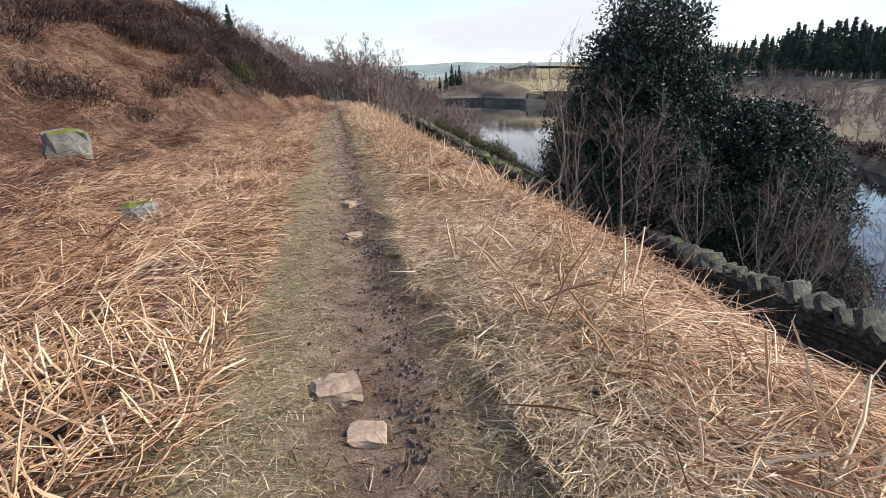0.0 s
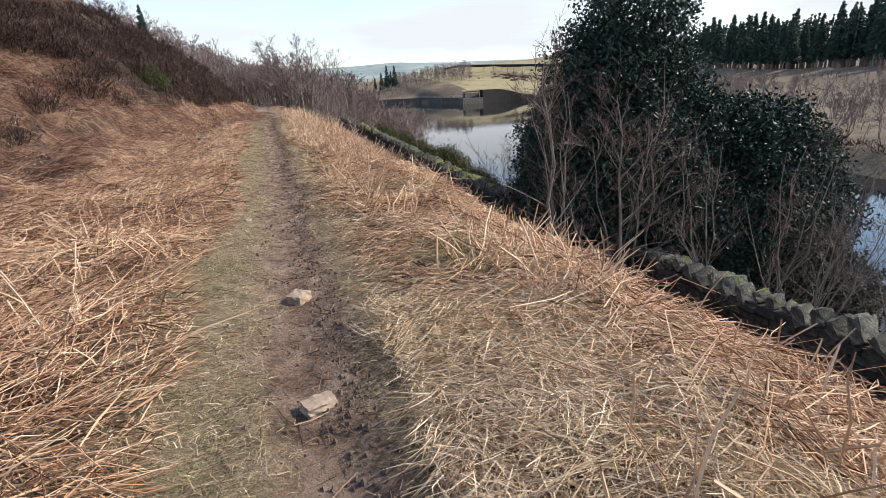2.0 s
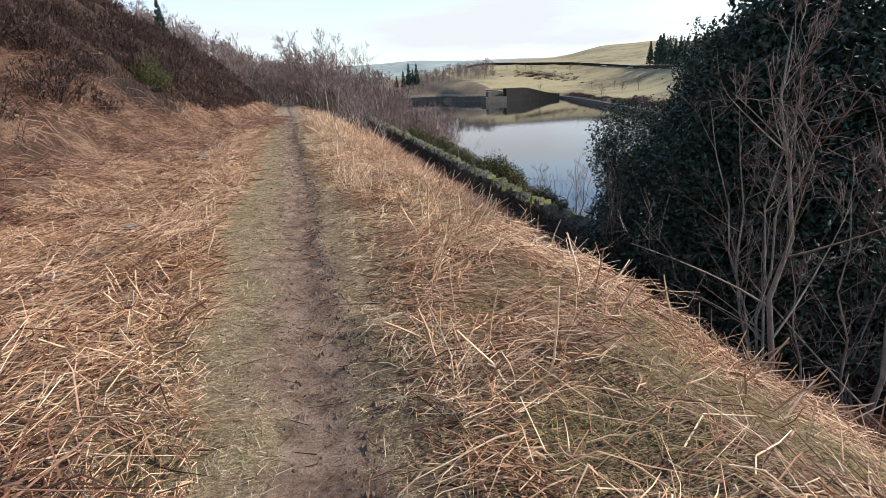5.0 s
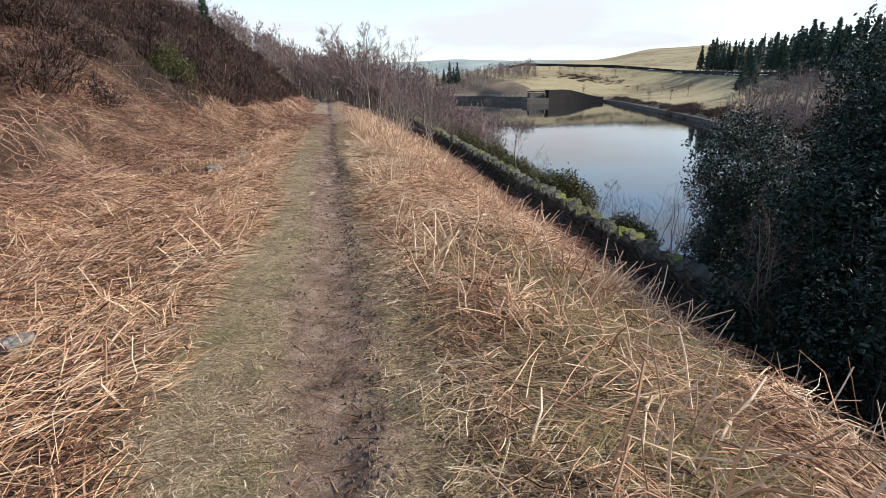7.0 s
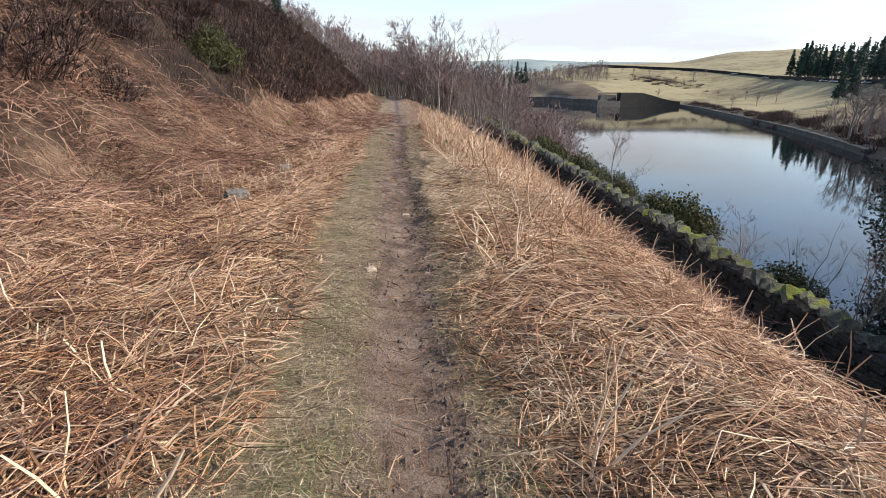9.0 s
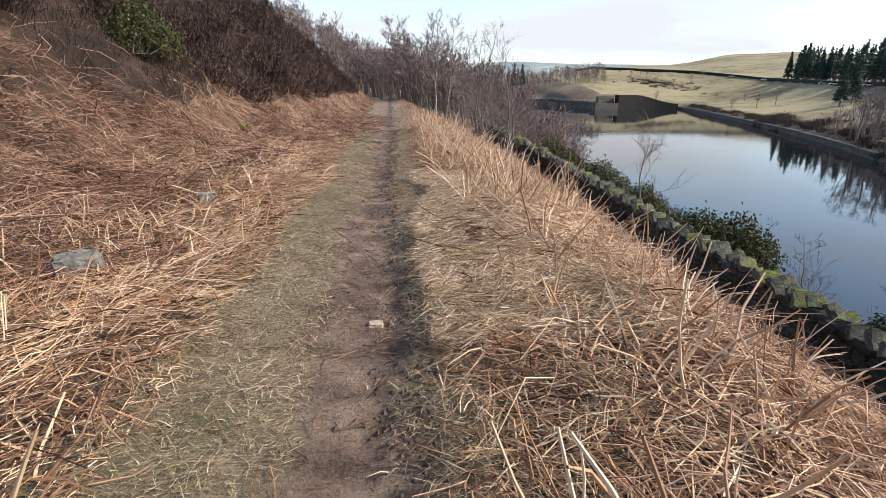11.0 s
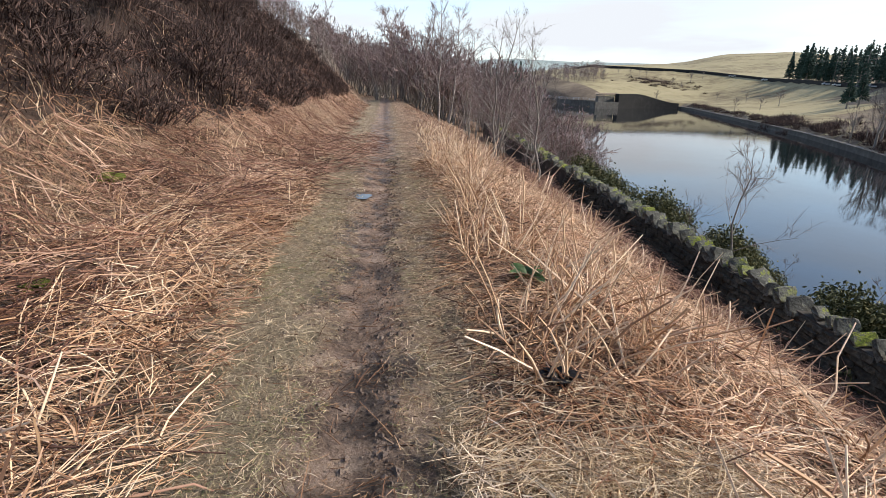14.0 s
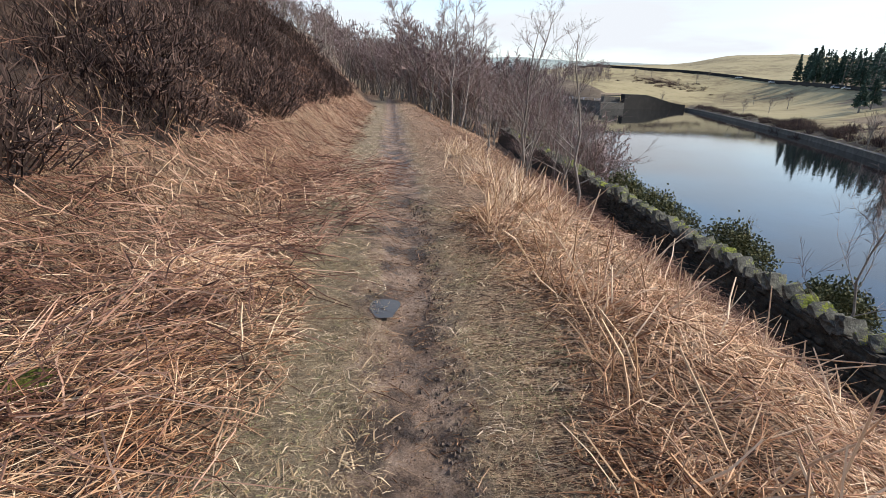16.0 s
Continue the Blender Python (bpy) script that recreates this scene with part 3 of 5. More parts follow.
def bracken_bed(name, side, n_stem, n_frond, reach, y0, y1, power, label, stem_r=0.0028, mat=None):
    pieces = []
    off, y = scatter(n_stem, 0, reach, y0, y1, power)
    x = np.where(side < 0, edge_left(y) - off, edge_right(y) + off)
    if reach > 10:
        keep = ~heathery(x, y) | (rng.random(n_stem) < 0.12)
        x, y, off = x[keep], y[keep], off[keep]
        n_stem = len(x)
    keep = (~pale_patch(x, y) | (rng.random(n_stem) < 0.2)) & ~((x < -2.2 + 0.5 * vnoise(x, y, 0.9, 27)) & (y > 22) & (mat is None) & (rng.random(n_stem) < 0.8))
    x, y, off = x[keep], y[keep], off[keep]
    n_stem = len(x)
    thick = 0.5 + 0.5 * vnoise(x, y, 1.1, 31)
    L = (0.07 + 0.48 * rng.random(n_stem) ** 1.7) * (1.4 if reach > 10 else 1.0)
    L = L * np.clip(0.3 + off / 0.6, 0.3, 1.0)
    turn = np.where(rng.random(n_stem) < 0.5, rng.uniform(0, 6.3, n_stem), 2.6 * vnoise(x, y, 0.9, 33) + 1.2 * vnoise(x, y, 0.3, 34) + rng.normal(0, 0.35, n_stem))
    b0, w, s = lying(x, y, L, rng.random(n_stem) * (0.03 + 0.22 * thick * smooth(0, 0.6, off)), turn, 0.14, 0.16)
    r = stem_r * rng.uniform(0.45, 1.4, n_stem)[:, None] * np.linspace(1, 0.5, 3)[None]
    stem = part(name, mesh_of(name, *tubes(kinked(arcs(b0, w, L, s, 3), L), r), mat or M_STEM, True))
    tagged(stem, label, "bracken", kind="stuff")
    off, y = scatter(n_frond, 0, reach, y0, y1, power)
    x = np.where(side < 0, edge_left(y) - off * 1.02 - 0.05, edge_right(y) + off * 1.02 + 0.05)
    if reach > 10:
        keep = ~heathery(x, y) | (rng.random(n_frond) < 0.15)
        x, y, off = x[keep], y[keep], off[keep]
        n_frond = len(x)
    keep = ~olive_patch(x, y) | (rng.random(n_frond) < 0.25)
    x, y = x[keep], y[keep]
    n_frond = len(x)
    L = rng.uniform(0.06, 0.24, n_frond) * (2.0 if reach > 10 else 1.0)
    b0, w, s = lying(x, y, L, rng.random(n_frond) * (0.03 + 0.13 * (0.5 + 0.5 * vnoise(x, y, 1.1, 31))), rng.uniform(0, 6.3, n_frond), 0.6, 0.05)
    r = rng.uniform(0.0012, 0.0045, n_frond)[:, None] * (1.5 if reach > 10 else 1.0) * np.array([[0.7, 1.2, 0.2]])
    fr = part("bracken_frond", mesh_of("bracken_frond", *ribbons(arcs(b0, w, L, s, 3), r, unit(rng.normal(0, 1, (n_frond, 3)))), M_FROND))
    tagged(fr, "crumpled rust-brown dead bracken fronds", "bracken", kind="stuff")


bracken_bed("dead_bracken", -1, 44000, 40000, 3.4, 0.8, 31, 1.25, "flattened straw-coloured dead bracken beside the path", 0.0034)
bracken_bed("dead_bracken", -1, 36000, 26000, 14, 5, 38, 0.75, "matted brown dead bracken over the hillside", 0.0055, M_DULL)
bracken_bed("dead_bracken", -1, 6000, 3000, 3.0, 34, 58, 1.0, "matted dead bracken at the foot of the slope", 0.007, M_DULL)
bracken_bed("dead_bracken", 1, 44000, 40000, 3.2, 0.8, 33, 1.1, "matted dead bracken on the bank above the wall", 0.0034)
bracken_bed("dead_bracken", 1, 11000, 5000, 6.1, 5, 56, 0.8, "matted brown dead bracken on the bank by the wall", 0.0045, M_DULL)


def bracken_heaps(n, side, near, reach, y0, y1, many, tall, mat, label, power=1.0):
    """Tangled heaps: fronds that rise from a crown and arch over to all sides."""
    off, cy = scatter(n, near, reach, y0, y1, power)
    cx = np.where(side < 0, edge_left(cy) - off, edge_right(cy) + off)
    keep = ~heathery(cx, cy) & ~pale_patch(cx, cy) & ((mat is M_DULL) | (cx > -1.9) | (cy < 22))
    cx, cy = cx[keep], cy[keep]
    size = np.repeat(rng.uniform(0.55, 1.15, len(cx)), many)
    lead = np.repeat(rng.uniform(0, 6.3, len(cx)), many)
    cx, cy = np.repeat(cx, many), np.repeat(cy, many)
    n = len(cx)
    x, y = cx + rng.normal(0, 0.13, n) * size, cy + rng.normal(0, 0.13, n) * size
    turn = lead + rng.normal(0, 1.3, n)
    L = tall * size * rng.uniform(0.6, 1.5, n)
    way = unit(np.stack([np.cos(turn), np.sin(turn), rng.uniform(0.25, 1.1, n)], -1))
    bend = np.stack([0.2 * np.cos(turn) + rng.normal(0, 0.15, n), 0.2 * np.sin(turn) + rng.normal(0, 0.15, n), -rng.uniform(0.2, 0.8, n)], -1)
    base = np.stack([x, y, ground_height(x, y) + 0.06 * rng.random(n)], -1)
    r = rng.uniform(0.0016, 0.0042, n)[:, None] * np.array([[1.1, 1.0, 0.8, 0.5]]) * (1.5 if mat is M_DULL else 1.0)
    tagged(part("bracken_heap", mesh_of("bracken_heap", *tubes(kinked(arcs(base, way, L, bend, 4), L), r), mat)), label, "bracken", kind="stuff")


bracken_heaps(560, -1, 0.7, 9.5, 5, 34, 46, 0.42, M_DULL, "tangled heaps of rust-brown dead bracken on the hillside", 0.8)
bracken_heaps(260, -1, 0.35, 3.2, 1.5, 33, 40, 0.3, M_STEM, "tangled heaps of straw-coloured dead bracken by the path")
bracken_heaps(300, 1, 0.35, 3.6, 1.5, 36, 40, 0.3, M_STEM, "tangled heaps of straw-coloured dead bracken on the bank")


def wall_bracken(n, y0, y1, label):
    """Brown fronds that hang in the hollow at the foot of the wall."""
    y = rng.uniform(y0, y1, n)
    x = wall_x(y) - 0.45 - 2.1 * rng.random(n) ** 1.3
    L = rng.uniform(0.2, 0.85, n)
    b0, w, s = lying(x, y, L, rng.random(n) * 0.4, rng.uniform(0, 6.3, n), 0.4, 0.45)
    r = rng.uniform(0.002, 0.006, n)[:, None] * np.array([[1.0, 0.8, 0.4]])
    tagged(part("brown_bracken", mesh_of("brown_bracken", *tubes(kinked(arcs(b0, w, L, s, 3), L), r), M_DULL)), label, "bracken", kind="stuff")


wall_bracken(20000, 2, 46, "dark rust-brown bracken in the hollow beside the wall")


def stalks(name, side, n, near, reach, y0, y1, tall, label, clump=0.1):
    """Broken stalks that still stand, leaning, in loose groups."""
    off, y = scatter(n * 3, near, reach, y0, y1, 1.1)
    x = np.where(side < 0, edge_left(y) - off, edge_right(y) + off)
    keep = vnoise(x, y, 0.9, 41 + side) + 0.6 * vnoise(x, y, 0.35, 43) > clump
    x, y = x[keep][:n], y[keep][:n]
    n = len(x)
    lean = rng.normal(0, 0.5, (n, 2))
    way = unit(np.stack([lean[:, 0] + (0.1 if side > 0 else -0.05), lean[:, 1] - 0.1, np.ones(n)], -1))
    L = tall * rng.uniform(0.35, 1.0, n) ** 1.4
    bend = np.stack([rng.normal(0, 0.15, n), rng.normal(0, 0.15, n), -np.abs(rng.normal(0, 0.12, n))], -1)
    base = np.stack([x, y, ground_height(x, y) - 0.02], -1)
    r = rng.uniform(0.0028, 0.0078, n)[:, None] * np.array([[1.15, 1.0, 0.9, 0.7]])
    tagged(part(name, mesh_of(name, *tubes(kinked(arcs(base, way, L, bend, 4), L * 0.35), r, 4), M_UPRIGHT)), label, "bracken", kind="stuff")


stalks("bracken_stalk", 1, 3600, 0.2, 3.6, 1.2, 40, 0.6, "broken upright straw-coloured bracken stalks on the bank")
stalks("bracken_stalk", 1, 750, 0.25, 2.3, 22, 34, 0.85, "tall broken straw-coloured bracken stalks on the bank", -0.1)
stalks("bracken_stalk", -1, 260, 0.1, 1.3, 1.6, 4.2, 0.5, "tall broken straw-coloured bracken stalks by the path", -0.2)
stalks("bracken_stalk", -1, 2200, 0.15, 3.0, 1.0, 36, 0.42, "broken upright straw-coloured bracken stalks by the path")


def grass(name, n, x0, x1, y0, y1, mat, tall, label, where=None, fat=0.0016):
    x, y = rng.uniform(x0, x1, n), rng.uniform(y0, y1, n)
    if where is not None:
        keep = where(x, y)
        x, y = x[keep], y[keep]
    n = len(x)
    L = tall * rng.uniform(0.4, 1.2, n)
    turn = rng.uniform(0, 6.3, n)
    way = unit(np.stack([np.cos(turn) * 0.9, np.sin(turn) * 0.9, rng.uniform(0.25, 1.0, n)], -1))
    bend = np.stack([np.cos(turn) * 0.4, np.sin(turn) * 0.4, -rng.uniform(0.2, 0.6, n)], -1)
    base = np.stack([x, y, ground_height(x, y) - 0.005], -1)
    side = unit(np.stack([-np.sin(turn), np.cos(turn), rng.normal(0, 0.4, n)], -1))
    w = fat * rng.uniform(0.7, 1.4, n)[:, None] * np.array([[1.0, 0.8, 0.15]])
    tagged(part(name, mesh_of(name, *ribbons(arcs(base, way, L, bend, 3), w, side), mat)), label, "grass", kind="stuff")


def verge(x, y):
    mud = np.abs(x - 0.08) < 0.24 + 0.14 * vnoise(x, y, 0.4, 51)
    return ~mud & (x > edge_left(y) - 0.15) & (x < edge_right(y) + 0.2) & (vnoise(x, y, 0.3, 52) > -0.45)


grass("dry_grass", 62000, -1.2, 1.3, 0.7, 30, M_GRASS, 0.075, "short bleached winter grass along the path", verge)
grass("dry_grass", 9000, -1.3, 1.3, 28, 56, M_GRASS, 0.09, "short bleached winter grass along the path", verge, 0.004)
grass("green_grass", 16000, -1.1, 1.3, 0.7, 34, M_GREEN, 0.06, "small tufts of green grass by the path", lambda x, y: verge(x, y) & (vnoise(x, y, 0.55, 53) > 0.15))
grass("dry_grass", 40000, 0.55, 2.6, 0.7, 26, M_GRASS, 0.16, "pale dry grass tufts among the bracken", lambda x, y: (x > edge_right(y) - 0.1) & ~olive_patch(x, y) & (vnoise(x, y, 0.8, 54) > 0.25))


def turf(name, n, y0, y1, mat, label, where, long=0.05, fat=0.0009):
    """Trodden blades that lie in a mat on either side of the mud."""
    x, y = rng.uniform(-1.15, 1.25, n), rng.uniform(y0, y1, n)
    keep = where(x, y) & (x > edge_left(y) - 0.2 * rng.random(n)) & (x < edge_right(y) + 0.25 * rng.random(n))
    x, y = x[keep], y[keep]
    n = len(x)
    L = long * rng.uniform(0.35, 1.4, n)
    b0, w, s = lying(x, y, L, 0.002 + 0.022 * rng.random(n), rng.uniform(0, 6.3, n), 0.2, 0.1)
    r = fat * rng.uniform(0.5, 1.5, n)[:, None] * np.array([[1.0, 0.45]])
    tagged(part(name, mesh_of(name, *ribbons(arcs(b0, w, L, s, 2), r, unit(np.cross(w, rng.normal(0, 0.5, (n, 3)) + [0, 0, 1]))), mat)), label, "grass", kind="stuff")


def off_mud(x, y):
    return np.abs(x - 0.07) > 0.2 + 0.1 * vnoise(x, y, 0.5, 51) + 0.06 * vnoise(x, y, 0.15, 50)


turf("matted_turf", 230000, 0.8, 32, M_TURF, "bleached trodden winter grass matted beside the path", lambda x, y: off_mud(x, y) & (vnoise(x, y, 0.35, 46) > -0.75))
turf("matted_turf", 110000, 0.8, 34, M_GREEN, "patchy green winter grass matted beside the path", lambda x, y: off_mud(x, y) & (vnoise(x, y, 0.8, 53) + 0.6 * vnoise(x, y, 0.25, 47) > 0.1), 0.04)
turf("trodden_litter", 60000, 0.8, 34, M_FROND, "broken brown bracken bits trodden into the turf", lambda x, y: vnoise(x, y, 0.5, 48) > -0.5 * (np.abs(x - 0.07) > 0.2), 0.045, 0.0014)


def flat_grass(n, x0, x1, y0, y1, label, least=0.05):
    """Long pale grass that the winter has laid flat."""
    x, y = rng.uniform(x0, x1, n), rng.uniform(y0, y1, n)
    keep = (x > edge_right(y) - 0.2) & ~olive_patch(x, y) & (vnoise(x, y, 1.0, 55) + 0.5 * vnoise(x, y, 0.4, 56) > least)
    x, y = x[keep], y[keep]
    n = len(x)
    L = rng.uniform(0.05, 0.2, n)
    turn = 2.5 * vnoise(x, y, 0.45, 57) + rng.normal(0, 1.0, n)
    b0, w, s = lying(x, y, L, 0.02 + 0.1 * rng.random(n), turn, 0.25, 0.08)
    r = rng.uniform(0.0012, 0.0026, n)[:, None] * np.array([[1.0, 0.9, 0.2]])
    tagged(part("flattened_grass", mesh_of("flattened_grass", *ribbons(arcs(b0, w, L, s, 3), r, unit(rng.normal(0, 1, (n, 3)) + [0, 0, 0.2])), M_GRASS)), label, "grass", kind="stuff")


flat_grass(55000, 0.4, 2.5, 0.8, 26, "pale bleached grass laid flat beside the path")
flat_grass(34000, 0.4, 1.7, 20.3, 25.2, "pale bleached grass laid flat beside the path", -0.7)
flat_grass(34000, 0.35, 1.5, 1.0, 5.6, "pale bleached grass laid flat beside the path", -0.7)


def heather_cover(n, label):
    """Low heather that covers the upper slope, above the apron of bracken."""
    y = rng.uniform(13, 60, n)
    d = rng.uniform(0.6, 10, n)
    x = -hill_foot(y) - d
    keep = heathery(x, y)
    x, y = x[keep], y[keep]
    n = len(x)
    lump = 0.5 + 0.5 * vnoise(x, y, 0.9, 73)
    L = (0.12 + 0.36 * lump) * rng.uniform(0.6, 1.1, n)
    way = unit(np.stack([rng.normal(0.25, 0.5, n), rng.normal(0, 0.5, n), np.ones(n)], -1))
    base = np.stack([x, y, ground_height(x, y) - 0.04 + 0.3 * lump * rng.random(n)], -1)
    r = rng.uniform(0.0025, 0.007, n)[:, None] * np.array([[1.0, 0.5]])
    tagged(part("heather", mesh_of("heather", *tubes(arcs(base, way, L, np.zeros((n, 3)), 2), r), M_HEATHER)), label, "heather", kind="stuff")


def hill_fronds(n, label):
    """Thin curled fronds tangled over the hillside."""
    y = rng.uniform(6, 36, n)
    x = -hill_foot(y) + 1.5 - 11 * rng.random(n) ** 1.1
    keep = (~heathery(x, y) | (rng.random(n) < 0.1)) & ((y < 25) | (x > -hill_foot(y) - 1.0) | (rng.random(n) < 0.35))
    x, y = x[keep], y[keep]
    n = len(x)
    L = rng.uniform(0.2, 0.7, n)
    b0, w, s = lying(x, y, L, rng.random(n) * (0.05 + 0.35 * (0.5 + 0.5 * vnoise(x, y, 1.1, 7))), 2.6 * vnoise(x, y, 0.9, 35) + rng.normal(0, 0.7, n), 0.5, 0.2)
    r = rng.uniform(0.003, 0.007, n)[:, None] * np.array([[1.0, 0.8, 0.4]])
    tagged(part("brown_bracken", mesh_of("brown_bracken", *tubes(kinked(arcs(b0, w, L, s, 3), L), r), M_DULL)), label, "bracken", kind="stuff")


hill_fronds(30000, "tangled pale and brown bracken on the hillside")
heather_cover(80000, "dark brown winter heather covering the upper slope")


def path_litter(n, y0, y1, label):
    """Broken bits of stem and twig strewn over the mud."""
    x, y = rng.normal(0.1, 0.28, n), rng.uniform(y0, y1, n)
    L = 0.02 + 0.16 * rng.random(n) ** 2
    b0, w, s = lying(x, y, L, np.full(n, 0.006), rng.uniform(0, 6.3, n), 0.2, 0.02)
    r = rng.uniform(0.001, 0.0032, n)[:, None] * np.array([[1.0, 0.9, 0.6]])
    tagged(part("path_litter", mesh_of("path_litter", *tubes(arcs(b0, w, L, s, 3), r), M_FROND)), label, "litter", kind="stuff")


path_litter(6500, 0.8, 34, "broken bracken stems and twigs trodden into the path")


def mud_clods(n, label):
    """Small clods churned up along the edges of the mud."""
    y = rng.uniform(0.8, 34, n)
    x = np.where(rng.random(n) < 0.85, rng.normal(0.27, 0.07, n), rng.normal(-0.02, 0.14, n)) + 0.08 * vnoise(y, y * 0, 2.5, 5)
    size = rng.uniform(0.004, 0.02, n) * rng.uniform(0.5, 1.0, n)
    v = np.array([[1, 0, 0], [0, 1, 0], [-1, 0, 0], [0, -1, 0], [0, 0, 1], [0, 0, -1]], float)[None] * (size[:, None, None] * rng.uniform(0.5, 1.4, (n, 6, 1)))
    v = v + np.stack([x, y, ground_height(x, y) + 0.2 * size], -1)[:, None] + rng.normal(0, 0.15, (n, 6, 3)) * size[:, None, None]
    f = np.array([[0, 1, 4], [1, 2, 4], [2, 3, 4], [3, 0, 4], [1, 0, 5], [2, 1, 5], [3, 2, 5], [0, 3, 5]])
    f = (f[None] + 6 * np.arange(n)[:, None, None]).reshape(-1, 3)
    tagged(part("mud_clods", mesh_of("mud_clods", v.reshape(-1, 3), f, M_CLOD)), label, "mud", kind="stuff")


mud_clods(6000, "dark clods of mud churned up along the path")
grass("olive_grass", 110000, 0.8, 4.6, 4.5, 18, M_OLIVE, 0.2, "olive-brown tufted grass on the bank", lambda x, y: olive_patch(x, y) & (rng.random(len(x)) < 0.25 + 0.75 * smooth(-0.4, 0.5, vnoise(x, y, 0.3, 61))), 0.0016)
grass("olive_grass", 6000, 0.5, 1.6, 7, 17, M_OLIVE, 0.16, "olive-brown grass tufts beside the path", lambda x, y: vnoise(x, y, 0.7, 60) > 0.35, 0.002)


# ---- stones ----
def stone_mesh(name, size, mat, seed, lumps=0.12, moss=None, cuts=1, rounded=0.3):
    bm = bmesh.new()
    bmesh.ops.create_cube(bm, size=1)
    bmesh.ops.subdivide_edges(bm, edges=bm.edges[:], cuts=cuts, use_grid_fill=True)
    r = random.Random(seed)
    for v in bm.verts:
        v.co = v.co.lerp(v.co.normalized() * 0.62, rounded)
        v.co += Vector([r.uniform(-lumps, lumps) for _ in range(3)])
        v.co = Vector([a * b for a, b in zip(v.co, size)])
    me = bpy.data.meshes.new(name)
    bm.to_mesh(me)
    me.materials.append(mat)
    if moss:
        me.materials.append(moss)
        for p in me.polygons:
            if p.normal.z > 0.55 and r.random() < 0.7:
                p.material_index = 1
    bm.free()
    return me


def loose_stone(x, y, size, mat, label, seed, turn=0, sink=0.25, moss=None):
    z = float(ground_height(x, y)) + size[2] * (0.5 - sink)
    ob = part("stone", stone_mesh("stone", size, mat, seed, 0.055, moss, 3, 0.35), None, label, pose(x, y, z, 0, 0, turn))
    return tagged(ob, label, "stone")


loose_stone(-0.13, 2.3, (0.2, 0.16, 0.1), M_TROD, "worn stone set in the muddy path", 1, 12, 0.3)
loose_stone(-0.02, 1.98, (0.15, 0.14, 0.06), M_TROD, "flat yellowish stone set flush in the muddy path", 2, -5, 0.42)
loose_stone(0.04, 4.88, (0.15, 0.1, 0.06), M_TROD, "small flat pale stone lying on the path", 3, 20, 0.2)
loose_stone(0.03, 6.2, (0.14, 0.12, 0.09), M_TROD, "small pale stone at the edge of the path", 4, 50, 0.25)
loose_stone(-6.1, 13.6, (0.85, 0.5, 0.95), M_STONE, "upright grey boulder with a mossy top among the bracken", 5, 20, 0.1, M_MOSS)
loose_stone(-2.35, 6.6, (0.35, 0.3, 0.3), M_STONE, "low mossy stone in the bracken", 6, 10, 0.2, M_MOSS)
loose_stone(-2.15, 22.0, (0.3, 0.22, 0.22), M_STONE, "small dark stone lying in the bracken", 7, 30, 0.2)
loose_stone(-0.36, 8.61, (0.07, 0.05, 0.04), M_PALE, "small pale stone on the grass verge", 8, 30, 0.2)
loose_stone(-1.98, 14.75, (0.2, 0.16, 0.15), M_STONE, "small dark stone lying in the bracken", 11, 60, 0.2)
loose_stone(-1.95, 24.3, (0.2, 0.14, 0.22), M_STONE, "small upright stone in the bracken", 12, 20, 0.2)
loose_stone(-2.16, 12.9, (0.2, 0.16, 0.14), M_STONE, "small dark stone lying in the bracken", 13, 10, 0.2)
loose_stone(0.13, 20.78, (0.08, 0.06, 0.04), M_PALE, "small flat pale stone lying on the path", 9, 0, 0.2)
loose_stone(-0.2, 18.82, (0.09, 0.07, 0.04), M_PALE, "small flat pale stone lying on the path", 10, 40, 0.2)


def leafy_clump(x, y, n, size, mat, label, name, category, seed, up=0.6):
    """A low clump of broad leaves, each of them a part."""
    r = random.Random(seed)
    ob = holder(name, pose(x, y, float(ground_height(x, y)) + 0.02), label, category)
    for k in range(n):
        bm = bmesh.new()
        L, w = size * r.uniform(0.7, 1.2), size * r.uniform(0.2, 0.34)
        rows = []
        for i in range(7):
            s = i / 6
            hw = w * math.sin(math.pi * min(1, s * 0.93 + 0.05)) ** 0.7
            z = up * L * (s - 0.8 * s * s)
            rows.append([bm.verts.new((L * s, -hw, z + 0.18 * hw)), bm.verts.new((L * s, 0, z - 0.1 * hw)), bm.verts.new((L * s, hw, z + 0.18 * hw))])
        for p, q in zip(rows, rows[1:]):
            for i in range(2):
                bm.faces.new((p[i], p[i + 1], q[i + 1], q[i]))
        bmesh.ops.solidify(bm, geom=bm.faces[:], thickness=0.002)
        bm_part("leaf", bm, mat, ob, "", pose(r.uniform(-0.02, 0.02), r.uniform(-0.02, 0.02), 0.02 * r.random(), r.uniform(-15, 15), r.uniform(-30, 5), 360 * k / n + r.uniform(-20, 20)))


M_DOCK = mottled("dock_leaf", [(0.3, (0.03, 0.07, 0.02)), (0.6, (0.08, 0.15, 0.045)), (0.8, (0.2, 0.24, 0.09))], 9.0, 0.5, 5, 0.004)
M_ROT = mottled("rotten_leaf", [(0.3, (0.008, 0.008, 0.009)), (0.6, (0.025, 0.023, 0.024)), (0.8, (0.07, 0.06, 0.06))], 9.0, 0.45, 5, 0.004)
leafy_clump(1.27, 27.02, 9, 0.17, M_DOCK, "small green dock plant among the bracken", "dock_plant", "plant", 3)
leafy_clump(1.07, 25.66, 14, 0.12, M_ROT, "clump of withered dark leaves beside the bracken", "rotten_leaves", "leaves", 6)
leafy_clump(-1.19, 2.16, 9, 0.08, M_ROT, "clump of blackened rotten leaves in the bracken", "rotten_leaves", "leaves", 7)
